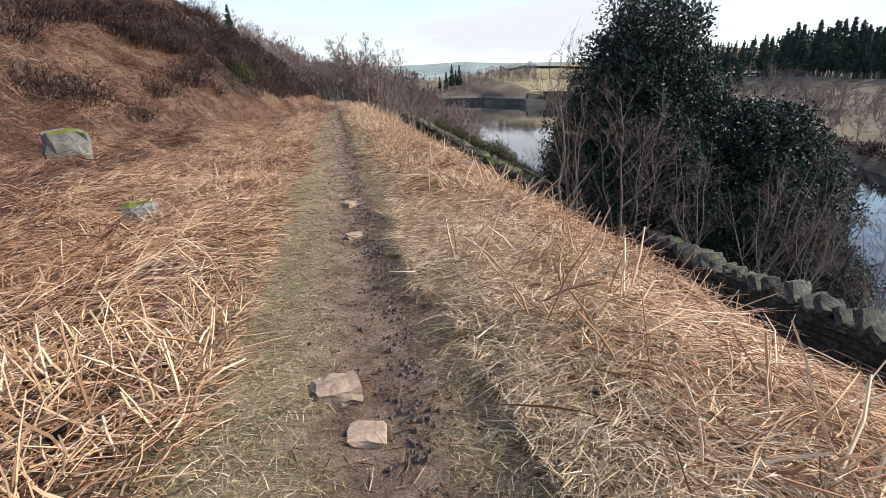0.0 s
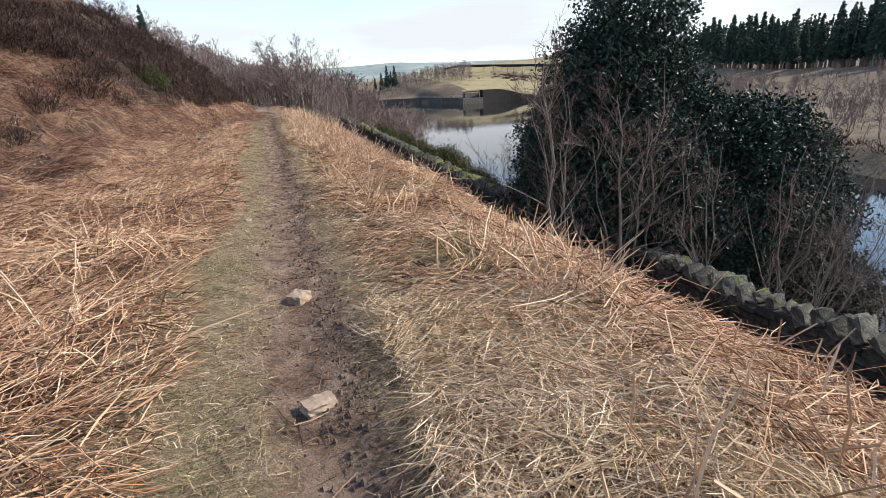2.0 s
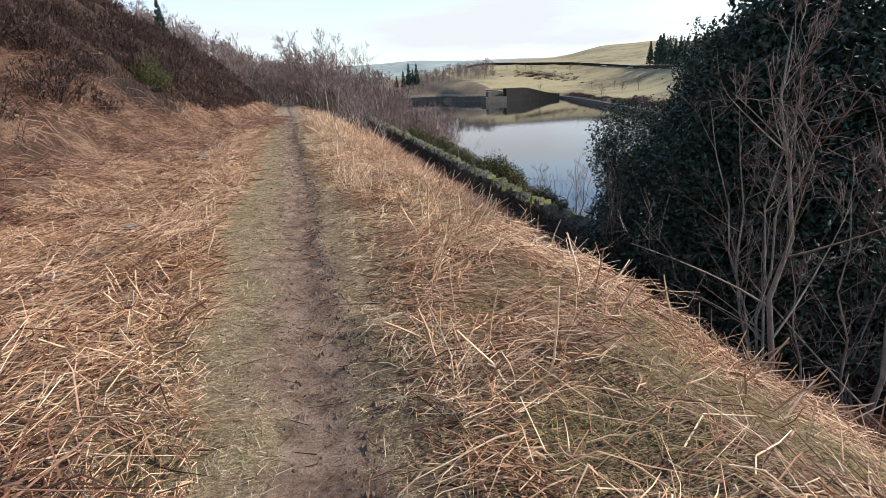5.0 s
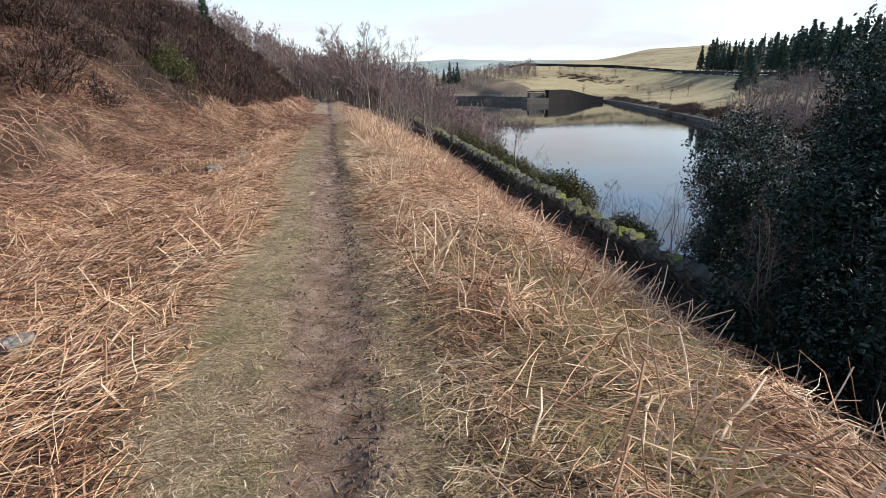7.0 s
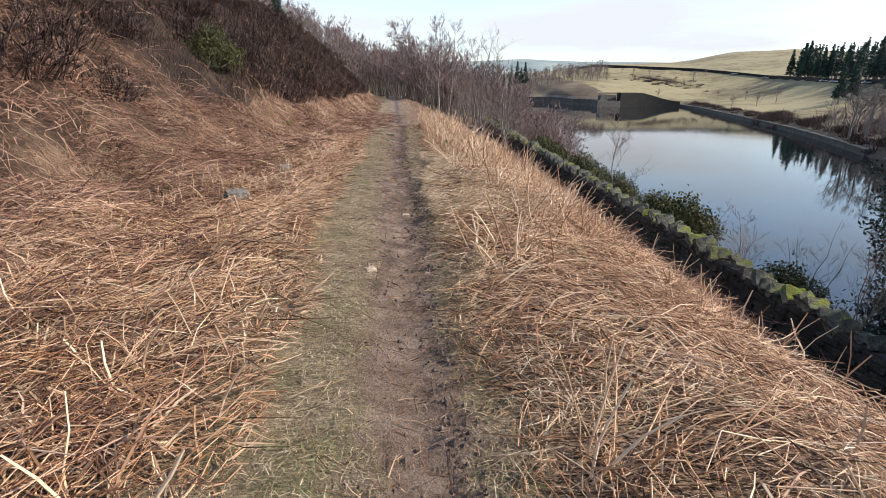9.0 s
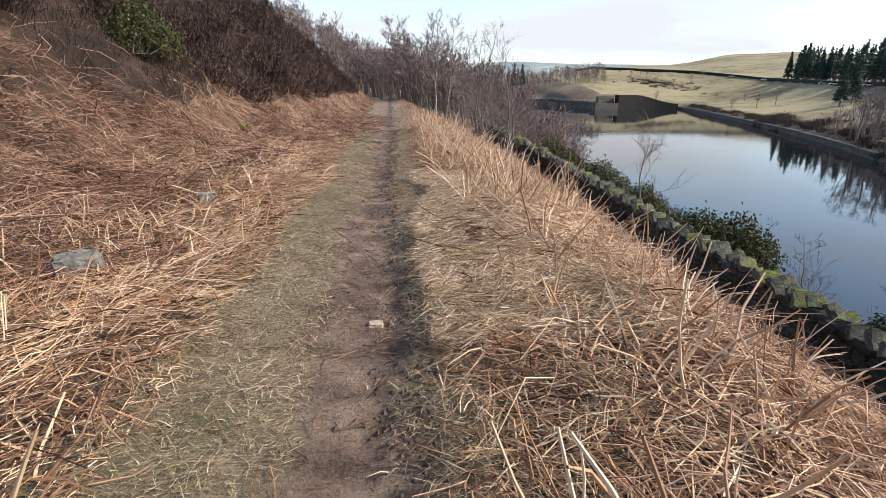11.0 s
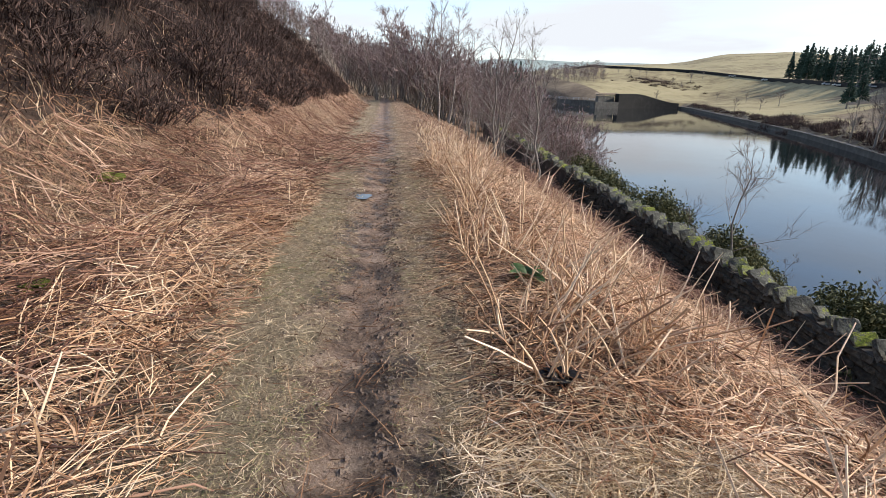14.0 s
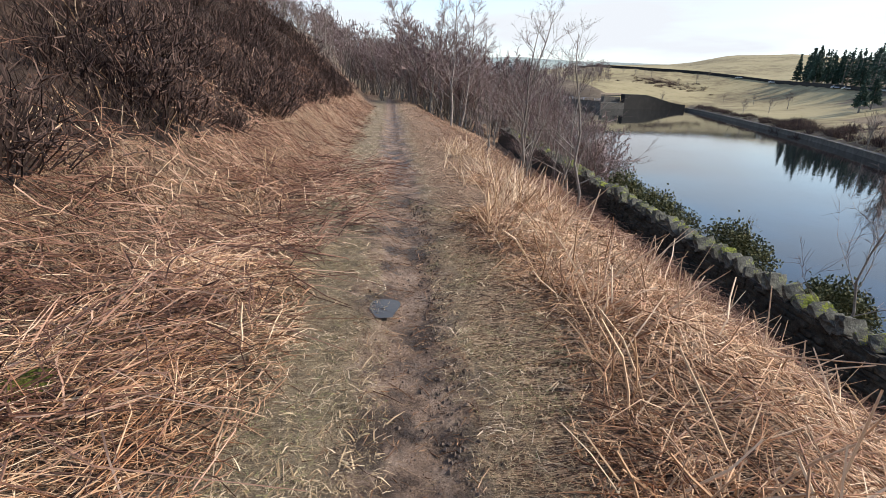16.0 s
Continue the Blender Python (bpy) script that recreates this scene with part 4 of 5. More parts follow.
leafy_clump(0.93, 1.84, 9, 0.09, M_ROT, "clump of blackened rotten leaves in the bracken", "rotten_leaves", "leaves", 4)


def moss_cushion(x, y, size, seed):
    bm = bmesh.new()
    bmesh.ops.create_icosphere(bm, subdivisions=3, radius=1)
    for v in bm.verts:
        n = noise.noise(v.co * 2.2 + Vector((seed, 0, 0)))
        v.co = v.co * (1 + 0.3 * n + 0.12 * noise.noise(v.co * 7))
        v.co.z *= 0.35
    ob = bm_part("moss_cushion", bm, M_MOSS, None, "", pose(x, y, float(ground_height(x, y)) + 0.03, 0, 0, 50 * seed) @ Matrix.Scale(size, 4))
    tagged(ob, "yellow-green moss cushion among the dead bracken", "moss", "moss cushions")


for k, (x, y, size) in enumerate(((-2.17, 25.56, 0.13), (-2.64, 25.53, 0.12), (-2.52, 24.61, 0.14), (-4.35, 22.72, 0.22), (-2.9, 29.6, 0.16), (-2.3, 27.2, 0.1), (-1.9, 29.3, 0.12))):
    moss_cushion(x, y, size, k + 1)
bm = bmesh.new()
ring = [bm.verts.new((0.11 * math.cos(a) * (1 + 0.25 * math.sin(3 * a)), 0.2 * math.sin(a) * (1 + 0.2 * math.cos(2 * a)), 0)) for a in np.linspace(0, 2 * math.pi, 25)[:-1]]
bm.faces.new(ring)
px, py = -0.11, 30.35
tagged(bm_part("puddle", bm, M_PUDDLE, None, "", pose(px, py, float(ground_height(px, py)) + 0.012)), "small puddle reflecting the sky in the muddy rut", "puddle")


# ---- trees and bushes ----
def limb(start, way, length, bend, k):
    return arcs(start[None], way[None], np.array([length]), bend[None], k)[0]


def tree_meshes(seed, height, trunk_r, twigs, limbs=18, spread=0.4, low=0.2, mat_trunk=None, mat_twig=None, stems=1, lean=0.1, fine=6, thin=None, ks=(5, 4, 3)):
    """Trunk with limbs, and a crown of twigs, of a leafless tree that stands at the origin."""
    r = np.random.default_rng(seed)
    trunk, crown = [], []
    for _ in range(stems):
        k = 7
        way = unit(np.array([r.normal(0, lean), r.normal(0, lean), 1.0]))
        H = height * r.uniform(0.85, 1.0)
        pts = limb(np.array([r.normal(0, trunk_r * (stems > 1) * 2), r.normal(0, trunk_r * (stems > 1) * 2), -0.15]), way, H, np.array([r.normal(0, 0.1), r.normal(0, 0.1), 0]), k)
        pts[1:-1, :2] += r.normal(0, 0.012 * height, (k - 2, 2))
        rad = trunk_r * np.linspace(1, 0.12, k) ** 0.9
        trunk.append(tubes(pts[None], rad[None], 7))
        h = np.sort(r.uniform(low, 0.97, limbs))
        seg = h * (k - 1)
        i0 = np.minimum(seg.astype(int), k - 2)
        base = pts[i0] + (pts[i0 + 1] - pts[i0]) * (seg - i0)[:, None]
        az = r.uniform(0, 6.3, limbs)
        el = r.uniform(0.45, 1.1, limbs)
        w = np.stack([np.cos(az) * np.cos(el), np.sin(az) * np.cos(el), np.sin(el)], -1)
        L = spread * height * (1.05 - 0.75 * h) * r.uniform(0.6, 1.15, limbs)
        bend = np.stack([r.normal(0, 0.15, limbs), r.normal(0, 0.15, limbs), r.uniform(-0.1, 0.3, limbs)], -1)
        P = arcs(base, w, L, bend, ks[0])
        R = (trunk_r * 0.42 * (1.1 - 0.8 * h))[:, None] * np.linspace(1, 0.25, ks[0])[None]
        trunk.append(tubes(P, R, 4 if ks[0] > 3 else 3))
        src, rad0 = P, R
        for level, (m, lf, rf) in enumerate(((fine, 0.45, 0.55), (twigs, 0.42, 0.5))):
            n = len(src)
            s = r.uniform(0.25, 1.0, (n, m)) * (src.shape[1] - 1.001)
            j = s.astype(int)
            row = np.arange(n)[:, None]
            b0 = (src[row, j] + (src[row, j + 1] - src[row, j]) * (s - j)[..., None]).reshape(-1, 3)
            par = np.repeat(unit(src[:, -1] - src[:, 0]), m, 0)
            ln = np.repeat(np.linalg.norm(src[:, -1] - src[:, 0], axis=1), m) * lf * r.uniform(0.5, 1.4, n * m)
            w2 = unit(par + r.normal(0, 0.55, (n * m, 3)) + np.array([0, 0, 0.2]))
            kk = ks[1 + level]
            src = arcs(b0, w2, ln, r.normal(0, 0.15, (n * m, 3)), kk)
            r0 = np.maximum(np.repeat(rad0[:, -1], m) * rf * 1.6, thin or (0.0025 if height < 5 else 0.008))
            rad0 = r0[:, None] * np.linspace(1, 0.4, kk)[None]
            crown.append(tubes(src, rad0, 3))
    return mesh_of("trunk", *join(trunk), mat_trunk, True), mesh_of("crown", *join(crown), mat_twig)


def tree(name, meshes, m, label, category, group=""):
    ob = holder(name, m, label, category, group)
    part("trunk", meshes[0], ob)
    part("crown", meshes[1], ob)
    return ob


def on_ground(x, y, turn=0.0, size=1.0, sink=0.05):
    return pose(x, y, float(ground_height(x, y)) - sink, 0, 0, turn) @ Matrix.Scale(size, 4)


def plant(ob, x, y, turn=0.0, size=1.0):
    c = copy_thing(ob, on_ground(x, y, turn))
    c.scale = (size, size, size)
    return c


birch_kinds = [tree("birch_tree", tree_meshes(s, 7.8, 0.075, 8, 26, 0.3, 0.2, M_BIRCH, M_PURPLE, lean=0.05, fine=8, thin=0.006, ks=(4, 3, 2)), on_ground(x, y, 30 * s), "leafless silver birch with purple-brown twigs beside the path", "tree", "birches along the path")
               for s, x, y in ((11, 3.5, 57), (12, 0.9, 66), (13, 4.6, 61))]
wood_kinds = [tree("bare_tree", tree_meshes(s, 6.5, 0.06, 5, 15, 0.38, 0.12, M_BARK, M_PURPLE, stems=2, lean=0.13, fine=6, thin=0.007, ks=(3, 2, 2)), on_ground(x, y, 30 * s, 0.8), "leafless scrubby tree with a dense brown twiggy crown", "tree", "trees of the wood")
              for s, x, y in ((21, 6.0, 62), (22, -5.0, 68), (23, 9.5, 66))]
far_kinds = [tree_meshes(s, 6.5, 0.07, 4, 9, 0.4, 0.1, M_BARK, M_PURPLE, stems=2, lean=0.14, fine=3, thin=0.03, ks=(2, 2, 2)) for s in (24, 25, 26)]
r = random.Random(5)
for i in range(55):
    y = r.uniform(59, 80)
    x = r.uniform(-9, 15)
    if x < 1.6 - (y - 59) * 0.4:
        continue
    plant(r.choice(wood_kinds if r.random() < 0.85 else birch_kinds), x, y, r.uniform(0, 360), r.uniform(0.6, 0.95))
for i in range(16):
    y = r.uniform(46, 80)
    plant(r.choice(birch_kinds + wood_kinds), -r.uniform(7, 16), y + 26, r.uniform(0, 360), r.uniform(0.45, 0.75))
for x, y, k, sz in ((4.7, 44.5, 1, 0.62), (5.7, 47, 0, 0.7), (7.0, 46, 2, 0.5), (6.3, 50, 0, 0.55), (8.5, 52, 1, 0.5), (10, 56, 2, 0.6), (7.5, 58, 1, 0.6), (4.2, 49, 2, 0.5), (5.2, 53, 1, 0.6)):
    plant(wood_kinds[k], x, y, 77 * k + 31 * x, sz)
for x, y, k, sz in ((4.3, 79, 0, 1.35), (5.6, 74, 1, 1.1), (2.0, 84, 2, 1.2), (3.2, 70, 1, 1.0), (6.8, 68, 0, 0.95), (0.6, 88, 1, 1.15), (8.2, 77, 2, 1.1)):
    plant(birch_kinds[k], x, y, 47 * x, sz)
placed = []
for i in range(430):
    y = 63 + 55 * r.random() ** 1.4
    x = r.uniform(-10, 18)
    if x > 1.6 - (y - 63) * 0.35:
        placed.append((r.randrange(3), on_ground(x, y, r.uniform(0, 360), r.uniform(0.7, 1.05))))
for i in range(90):
    y = r.uniform(78, 130)
    placed.append((r.randrange(3), on_ground(-r.uniform(4, 26), y, r.uniform(0, 360), r.uniform(0.5, 0.8))))
for i in range(70):
    y = r.uniform(130, 400)
    placed.append((r.randrange(3), on_ground(r.uniform(-15, float(shore_left(y)) - 3), y, r.uniform(0, 360), r.uniform(0.8, 1.3))))
for i in range(190):
    a, d = radians(r.uniform(12, 21.5)), r.uniform(395, 470)
    placed.append((r.randrange(3), on_ground(d * math.sin(a), d * math.cos(a), r.uniform(0, 360), r.uniform(0.8, 1.5))))
for i in range(260):
    a, d = radians(r.uniform(43.5, 68)), r.uniform(75, 170)
    x, y = d * math.sin(a), 12 + d * math.cos(a)
    if x > shore_right(y) + 4:
        placed.append((r.randrange(3), on_ground(x, y, r.uniform(0, 360), r.uniform(0.4, 0.9))))
for i in range(150):
    a, d = radians(r.uniform(40.3, 50)), r.uniform(112, 165)
    x, y = d * math.sin(a), 12 + d * math.cos(a)
    if x > shore_right(y) + 3:
        placed.append((r.randrange(3), on_ground(x, y, r.uniform(0, 360), r.uniform(0.35, 0.7))))
gathered("woodland", far_kinds, placed, "distant leafless brown-grey woodland along the shore", "woodland")

# the sapling beside the wall, and those down by the water
sap = [tree("sapling", tree_meshes(s, h, rr, 6, 16, 0.42, 0.2, M_BARK, M_TWIG, lean=0.1, fine=6, thin=0.0035), on_ground(x, y, 40 * s), "bare young tree beside the dry-stone wall", "sapling", "saplings by the wall")
       for s, h, rr, x, y in ((31, 3.9, 0.035, 8.9, 35.2), (32, 3.2, 0.03, 17.5, 43.5), (33, 5.6, 0.055, 5.9, 42.3))]
for x, y, k, sz in ((14, 36, 1, 1.0), (16.5, 52, 1, 1.1), (15.5, 47, 0, 0.9), (12, 30.5, 1, 0.95), (5.3, 11.7, 0, 1.2), (6.9, 11.6, 0, 1.3), (4.5, 44.4, 2, 0.95), (5.1, 46.8, 2, 1.1), (6.6, 45.6, 2, 0.9), (7.2, 48.5, 2, 1.0)):
    plant(sap[k], x, y, 67 * x, sz)


def holly_meshes(seed, blobs, n_leaf, leaf=0.056, mat=None):
    """A dense evergreen: stems within, leaves on the outside of several lobes."""
    r = np.random.default_rng(seed)
    stems, leaves = [], []
    for bx, by, bz, rx, rz in blobs:
        w = unit(np.array([[bx, by, bz]]) + r.normal(0, 0.25, (7, 3)))
        L = np.linalg.norm([bx, by, bz]) * r.uniform(0.8, 1.15, 7)
        P = arcs(np.zeros((7, 3)) + r.normal(0, 0.12, (7, 3)) * [1, 1, 0], w, L, r.normal(0, 0.08, (7, 3)), 5)
        stems.append(tubes(P, (0.012 if mat else 0.05) * np.linspace(1, 0.2, 5)[None].repeat(7, 0), 5))
        n = int(n_leaf * rx * rx / 3.8)
        d = unit(r.normal(0, 1, (n, 3)))
        lump = 0.5 + 0.5 * np.sin(d[:, 0] * 7 + seed) * np.sin(d[:, 1] * 8 + 2) * np.sin(d[:, 2] * 9 + 1)
        q = (0.35 + 0.7 * r.random(n) ** 0.6) * (0.72 + 0.4 * lump)
        c = np.array([bx, by, bz]) + d * q[:, None] * [rx, rx, rz]
        sprig = r.integers(0, n, n)
        c = np.where((r.random(n) < 0.72)[:, None], c[sprig // 9 * 9 % n] + r.normal(0, leaf * 1.8, (n, 3)), c)
        a = unit(r.normal(0, 1, (n, 3)) + [0, 0, -0.2])
        b = unit(np.cross(a, r.normal(0, 1, (n, 3))))
        nrm = np.cross(a, b)
        s = leaf * r.uniform(0.7, 1.3, n)[:, None]
        v = np.stack([c - a * s, c + b * s * 0.5 + nrm * s * 0.25, c + a * s, c - b * s * 0.5 + nrm * s * 0.25], 1).reshape(-1, 3)
        i = np.arange(n) * 4
        leaves.append((v, np.concatenate([np.stack([i, i + 1, i + 2], -1), np.stack([i, i + 2, i + 3], -1)])))
    return mesh_of("trunk", *join(stems), M_BARK, True), mesh_of("crown", *join(leaves), mat or M_LEAF)


def holly(m, seed, blobs, n_leaf, label):
    return tree("holly_tree", holly_meshes(seed, blobs, n_leaf), m, label, "tree", "hollies by the wall")


holly(on_ground(9.6, 14.2), 51, [(0, 0, 2.6, 2.7, 2.8), (1.6, -1.6, 1.0, 1.7, 1.3), (-0.6, -1.2, 0.7, 1.5, 1.1), (-1.2, 0.4, 5.0, 1.8, 2.3), (-0.5, 0.3, 6.5, 1.6, 2.4), (1.9, -0.6, 2.6, 2.1, 2.6), (-1.6, -0.5, 2.2, 1.7, 2.1), (0.2, -1.4, 1.6, 1.9, 1.7), (0.6, 0.6, 4.4, 1.8, 2.0), (-2.0, 0.8, 3.4, 1.5, 2.0), (1.9, -1.4, 3.4, 1.5, 1.8)], 26000, "tall dark green holly beyond the dry-stone wall")
holly(on_ground(12.4, 19.6), 52, [(0, 0, 2.8, 2.7, 2.8), (-0.8, -0.6, 5.0, 2.2, 2.3), (0.9, 0.8, 6.4, 2.2, 2.4), (-1.5, 0.6, 1.7, 1.9, 1.9), (-0.6, -1.8, 2.6, 2.0, 2.3)], 22000, "broad dark green holly beyond the dry-stone wall")
holly(on_ground(9.3, 17.4), 54, [(0, 0, 1.5, 1.9, 1.8), (-0.9, -0.4, 1.0, 1.5, 1.3), (-0.7, 1.5, 1.0, 1.5, 1.3), (0.4, 1.2, 2.6, 1.7, 1.8), (0.6, -1.3, 1.8, 1.6, 1.8)], 22000, "dark green holly leaning over the dry-stone wall")
holly(on_ground(12.0, 12.4), 55, [(0, 0, 1.5, 1.9, 1.8), (0.9, -0.9, 1.1, 1.6, 1.4), (-0.8, -0.3, 2.8, 1.7, 1.9), (0.3, 0.2, 4.2, 1.5, 1.8), (0.9, -0.2, 3.0, 1.4, 1.6)], 20000, "low dark green holly on the slope above the water")
holly(on_ground(13.2, 24.6), 53, [(0, 0, 2.6, 2.0, 2.2), (-0.3, 0.6, 4.6, 1.7, 2.0), (-1.2, -0.5, 1.8, 1.5, 1.6)], 14000, "dark green holly on the slope above the water")
shrub = [tree("bare_shrub", tree_meshes(s, 4.2, 0.022, 4, 11, 0.3, 0.12, M_BARK, M_TWIG, stems=4, lean=0.22, fine=5, ks=(4, 3, 2)), on_ground(x, y, 0), "many-stemmed leafless grey shrub against the hollies", "shrub", "bare shrubs by the hollies") for s, x, y in ((35, 8.6, 10.8), (36, 7.2, 12.0))]
for x, y, k, sz in ((10.3, 10.9, 0, 1.1), (11.4, 12.0, 1, 1.2), (9.6, 9.6, 1, 0.9), (11.0, 10.2, 0, 1.0), (12.2, 11.6, 0, 1.3), (8.2, 12.4, 1, 1.4), (6.1, 12.6, 0, 1.1), (9.2, 17.5, 1, 1.0), (9.9, 24.2, 0, 0.8), (10.6, 26.5, 1, 0.7), (8.6, 16.6, 1, 0.9), (9.3, 20.6, 0, 0.8), (12.6, 10.2, 1, 1.2), (11.8, 8.8, 0, 1.0), (13.2, 11.2, 0, 1.2), (12.6, 12.6, 1, 1.3), (13.4, 9.6, 1, 1.0), (12.0, 11.0, 1, 1.1), (8.0, 18.6, 0, 0.8), (7.6, 15.8, 1, 0.7)):
    plant(shrub[k], x, y, 50 * x, sz)


def tuft_mesh(name, seed, n, radius, tall, mat, thick=0.004, out=0.8, subs=5):
    r = np.random.default_rng(seed)
    p = r.normal(0, radius * 0.45, (n, 2))
    h = tall * np.exp(-(p ** 2).sum(1) / (radius ** 2) * 0.9) * r.uniform(0.6, 1.1, n)
    base = np.stack([p[:, 0], p[:, 1], np.full(n, -0.12)], -1)
    way = unit(np.stack([p[:, 0] / radius * out + r.normal(0, 0.3, n), p[:, 1] / radius * out + r.normal(0, 0.3, n), np.ones(n)], -1))
    main = arcs(base, way, h + 0.12, r.normal(0, 0.18, (n, 3)), 3)
    m = subs
    j = r.integers(1, 3, (n, m))
    b0 = main[np.arange(n)[:, None], j].reshape(-1, 3)
    w2 = unit(np.repeat(way, m, 0) + r.normal(0, 0.6, (n * m, 3)))
    sub = arcs(b0, w2, np.repeat(h, m) * r.uniform(0.15, 0.4, n * m), r.normal(0, 0.2, (n * m, 3)), 2)
    return mesh_of(name, *join([tubes(main, np.full((n, 3), thick) * [1.2, 1, 0.5]), tubes(sub, np.full((n * m, 2), thick * 1.4) * [1, 0.4])]), mat)


heathers = [tagged(part("heather_bush", tuft_mesh("heather_bush", s, 120, 0.62, 0.56, M_HEATHER, 0.006, 1.1, 9), None, "", on_ground(x, y, 0, 1, 0)), "dark brown winter heather bush on the hillside", "bush", "heather bushes") for s, x, y in ((61, -4.6, 31.2), (62, -6.0, 27.2), (63, -6.9, 26.4))]
r = random.Random(9)
count = 0
for i in range(900):
    y = r.uniform(14, 52)
    d = r.uniform(0.8, 9)
    x = -float(hill_foot(y)) - d
    if heathery(np.array([x]), np.array([y]))[0] and count < 140:
        count += 1
        plant(r.choice(heathers), x, y, r.uniform(0, 360), r.uniform(0.55, 1.25))
for x, y, sz in ((-8.5, 24.0, 1.6), (-7.6, 24.9, 1.5), (-6.5, 26.5, 1.3), (-6.9, 33.5, 1.5), (-8.1, 17.1, 1.2), (-8.8, 23.1, 1.5), (-6.3, 18.7, 1.0), (-7.5, 25.9, 1.4), (-6.4, 21.5, 1.1), (-7.4, 17.8, 1.3), (-9.4, 18.6, 1.5), (-9.9, 21.3, 1.6), (-6.1, 25.2, 1.1), (-5.3, 25.2, 0.9)):
    plant(r.choice(heathers), x, y, 70 * x, sz)
for cx0, cy0 in ((-8, 27), (-9.6, 25), (-11, 24), (-7, 25.5), (-10.5, 28), (-12.6, 26), (-9, 22.5), (-12, 21.5), (-8.6, 30), (-10.6, 31.5)):
    for k in range(6):
        x, y = cx0 + r.gauss(0, 0.7), cy0 + r.gauss(0, 0.7)
        plant(r.choice(heathers), x, y, r.uniform(0, 360), r.uniform(0.8, 1.4))
gorse = tree("gorse_bush", holly_meshes(66, [(0, 0, 0.4, 0.6, 0.5), (0.4, 0.25, 0.3, 0.42, 0.36), (-0.36, -0.2, 0.34, 0.45, 0.4), (0.05, 0.1, 0.75, 0.36, 0.34)], 30000, 0.03, M_BUSH), on_ground(-4.6, 29.2, 0, 1, 0), "dark green rounded gorse bush on the hillside", "bush", "gorse bushes")
for x, y, sz in ((9.5, 30.6, 1.9), (9.3, 31.9, 1.6), (9.6, 36.2, 1.6), (9.3, 39.4, 1.7), (8.9, 42.5, 1.6), (9.2, 25.4, 1.4), (13.5, 40, 1.8), (15.8, 42.4, 1.9), (9.0, 45.5, 1.6)):
    tagged(plant(gorse, x, y, 55 * x, sz), "dark olive-green gorse bush behind the dry-stone wall")


# ---- conifers and far trees ----
def conifer_meshes(seed, H, n, m, fat=1.0):
    r = np.random.default_rng(seed)
    h = r.uniform(0.12, 1.0, n) ** 0.8
    az = r.uniform(0, 6.3, n)
    L = (H * 0.17 * (1.03 - h) + 0.2) * r.uniform(0.7, 1.2, n)
    w = unit(np.stack([np.cos(az), np.sin(az), r.uniform(-0.25, 0.35, n)], -1))
    base = np.stack([np.zeros(n), np.zeros(n), h * H], -1)
    P = arcs(base, w, L, np.stack([np.zeros(n), np.zeros(n), -r.uniform(0.0, 0.25, n)], -1), 3)
    s = r.uniform(0.2, 1, (n, m)) * 1.99
    j = s.astype(int)
    row = np.arange(n)[:, None]
    b0 = (P[row, j] + (P[row, j + 1] - P[row, j]) * (s - j)[..., None]).reshape(-1, 3)
    w2 = unit(np.repeat(w, m, 0) + r.normal(0, 0.7, (n * m, 3)))
    Q = arcs(b0, w2, np.repeat(L, m) * r.uniform(0.25, 0.5, n * m), r.normal(0, 0.1, (n * m, 3)) - [0, 0, 0.12], 2)
    crown = join([tubes(P, np.full((n, 3), 0.09 * fat) * [1, 1.2, 0.2]), tubes(Q, np.full((n * m, 2), 0.12 * fat) * [1.2, 0.15])])
    tr = tubes(np.array([[[0, 0, -0.5], [0, 0, H * 0.5], [0, 0, H]]]), np.array([[0.28, 0.17, 0.02]]), 7)
    return mesh_of("trunk", *tr, M_BARK, True), mesh_of("crown", *crown, M_NEEDLE)


firs = [tree("conifer", conifer_meshes(s, 13.5, 210, 8, 1.5), on_ground(x, y), "tall dark green spruce on the far side of the reservoir", "tree", "conifer plantation") for s, x, y in ((81, 150, 182), (82, 158, 186), (83, 166, 180))]
r = random.Random(3)
for i in range(70):
    a = radians(37.6 + 28 * r.random())
    d = float(road_distance(math.degrees(a))) + r.uniform(7, 30)
    plant(r.choice(firs), d * math.sin(a), 12 + d * math.cos(a), r.uniform(0, 360), r.uniform(1.1, 1.55))
back = [conifer_meshes(s, 13.5, 60, 3, 2.2) for s in (84, 85)]
placed = []
for i in range(300):
    a = radians(38.2 + 30 * r.random())
    d = float(road_distance(math.degrees(a))) + r.uniform(25, 90)
    placed.append((r.randrange(2), on_ground(d * math.sin(a), 12 + d * math.cos(a), r.uniform(0, 360), r.uniform(1.1, 1.5))))
gathered("conifer_plantation", back, placed, "dense dark green conifer plantation beyond the far road", "plantation")
for a, d, sz in ((12.0, 420, 1.1), (12.6, 425, 1.4), (13.0, 430, 1.0), (13.4, 425, 1.3), (11.3, 430, 0.8)):
    plant(firs[0], d * math.sin(radians(a)), d * math.cos(radians(a)), 40 * a, sz)
plant(firs[1], -13.5, 82, 20, 0.36)

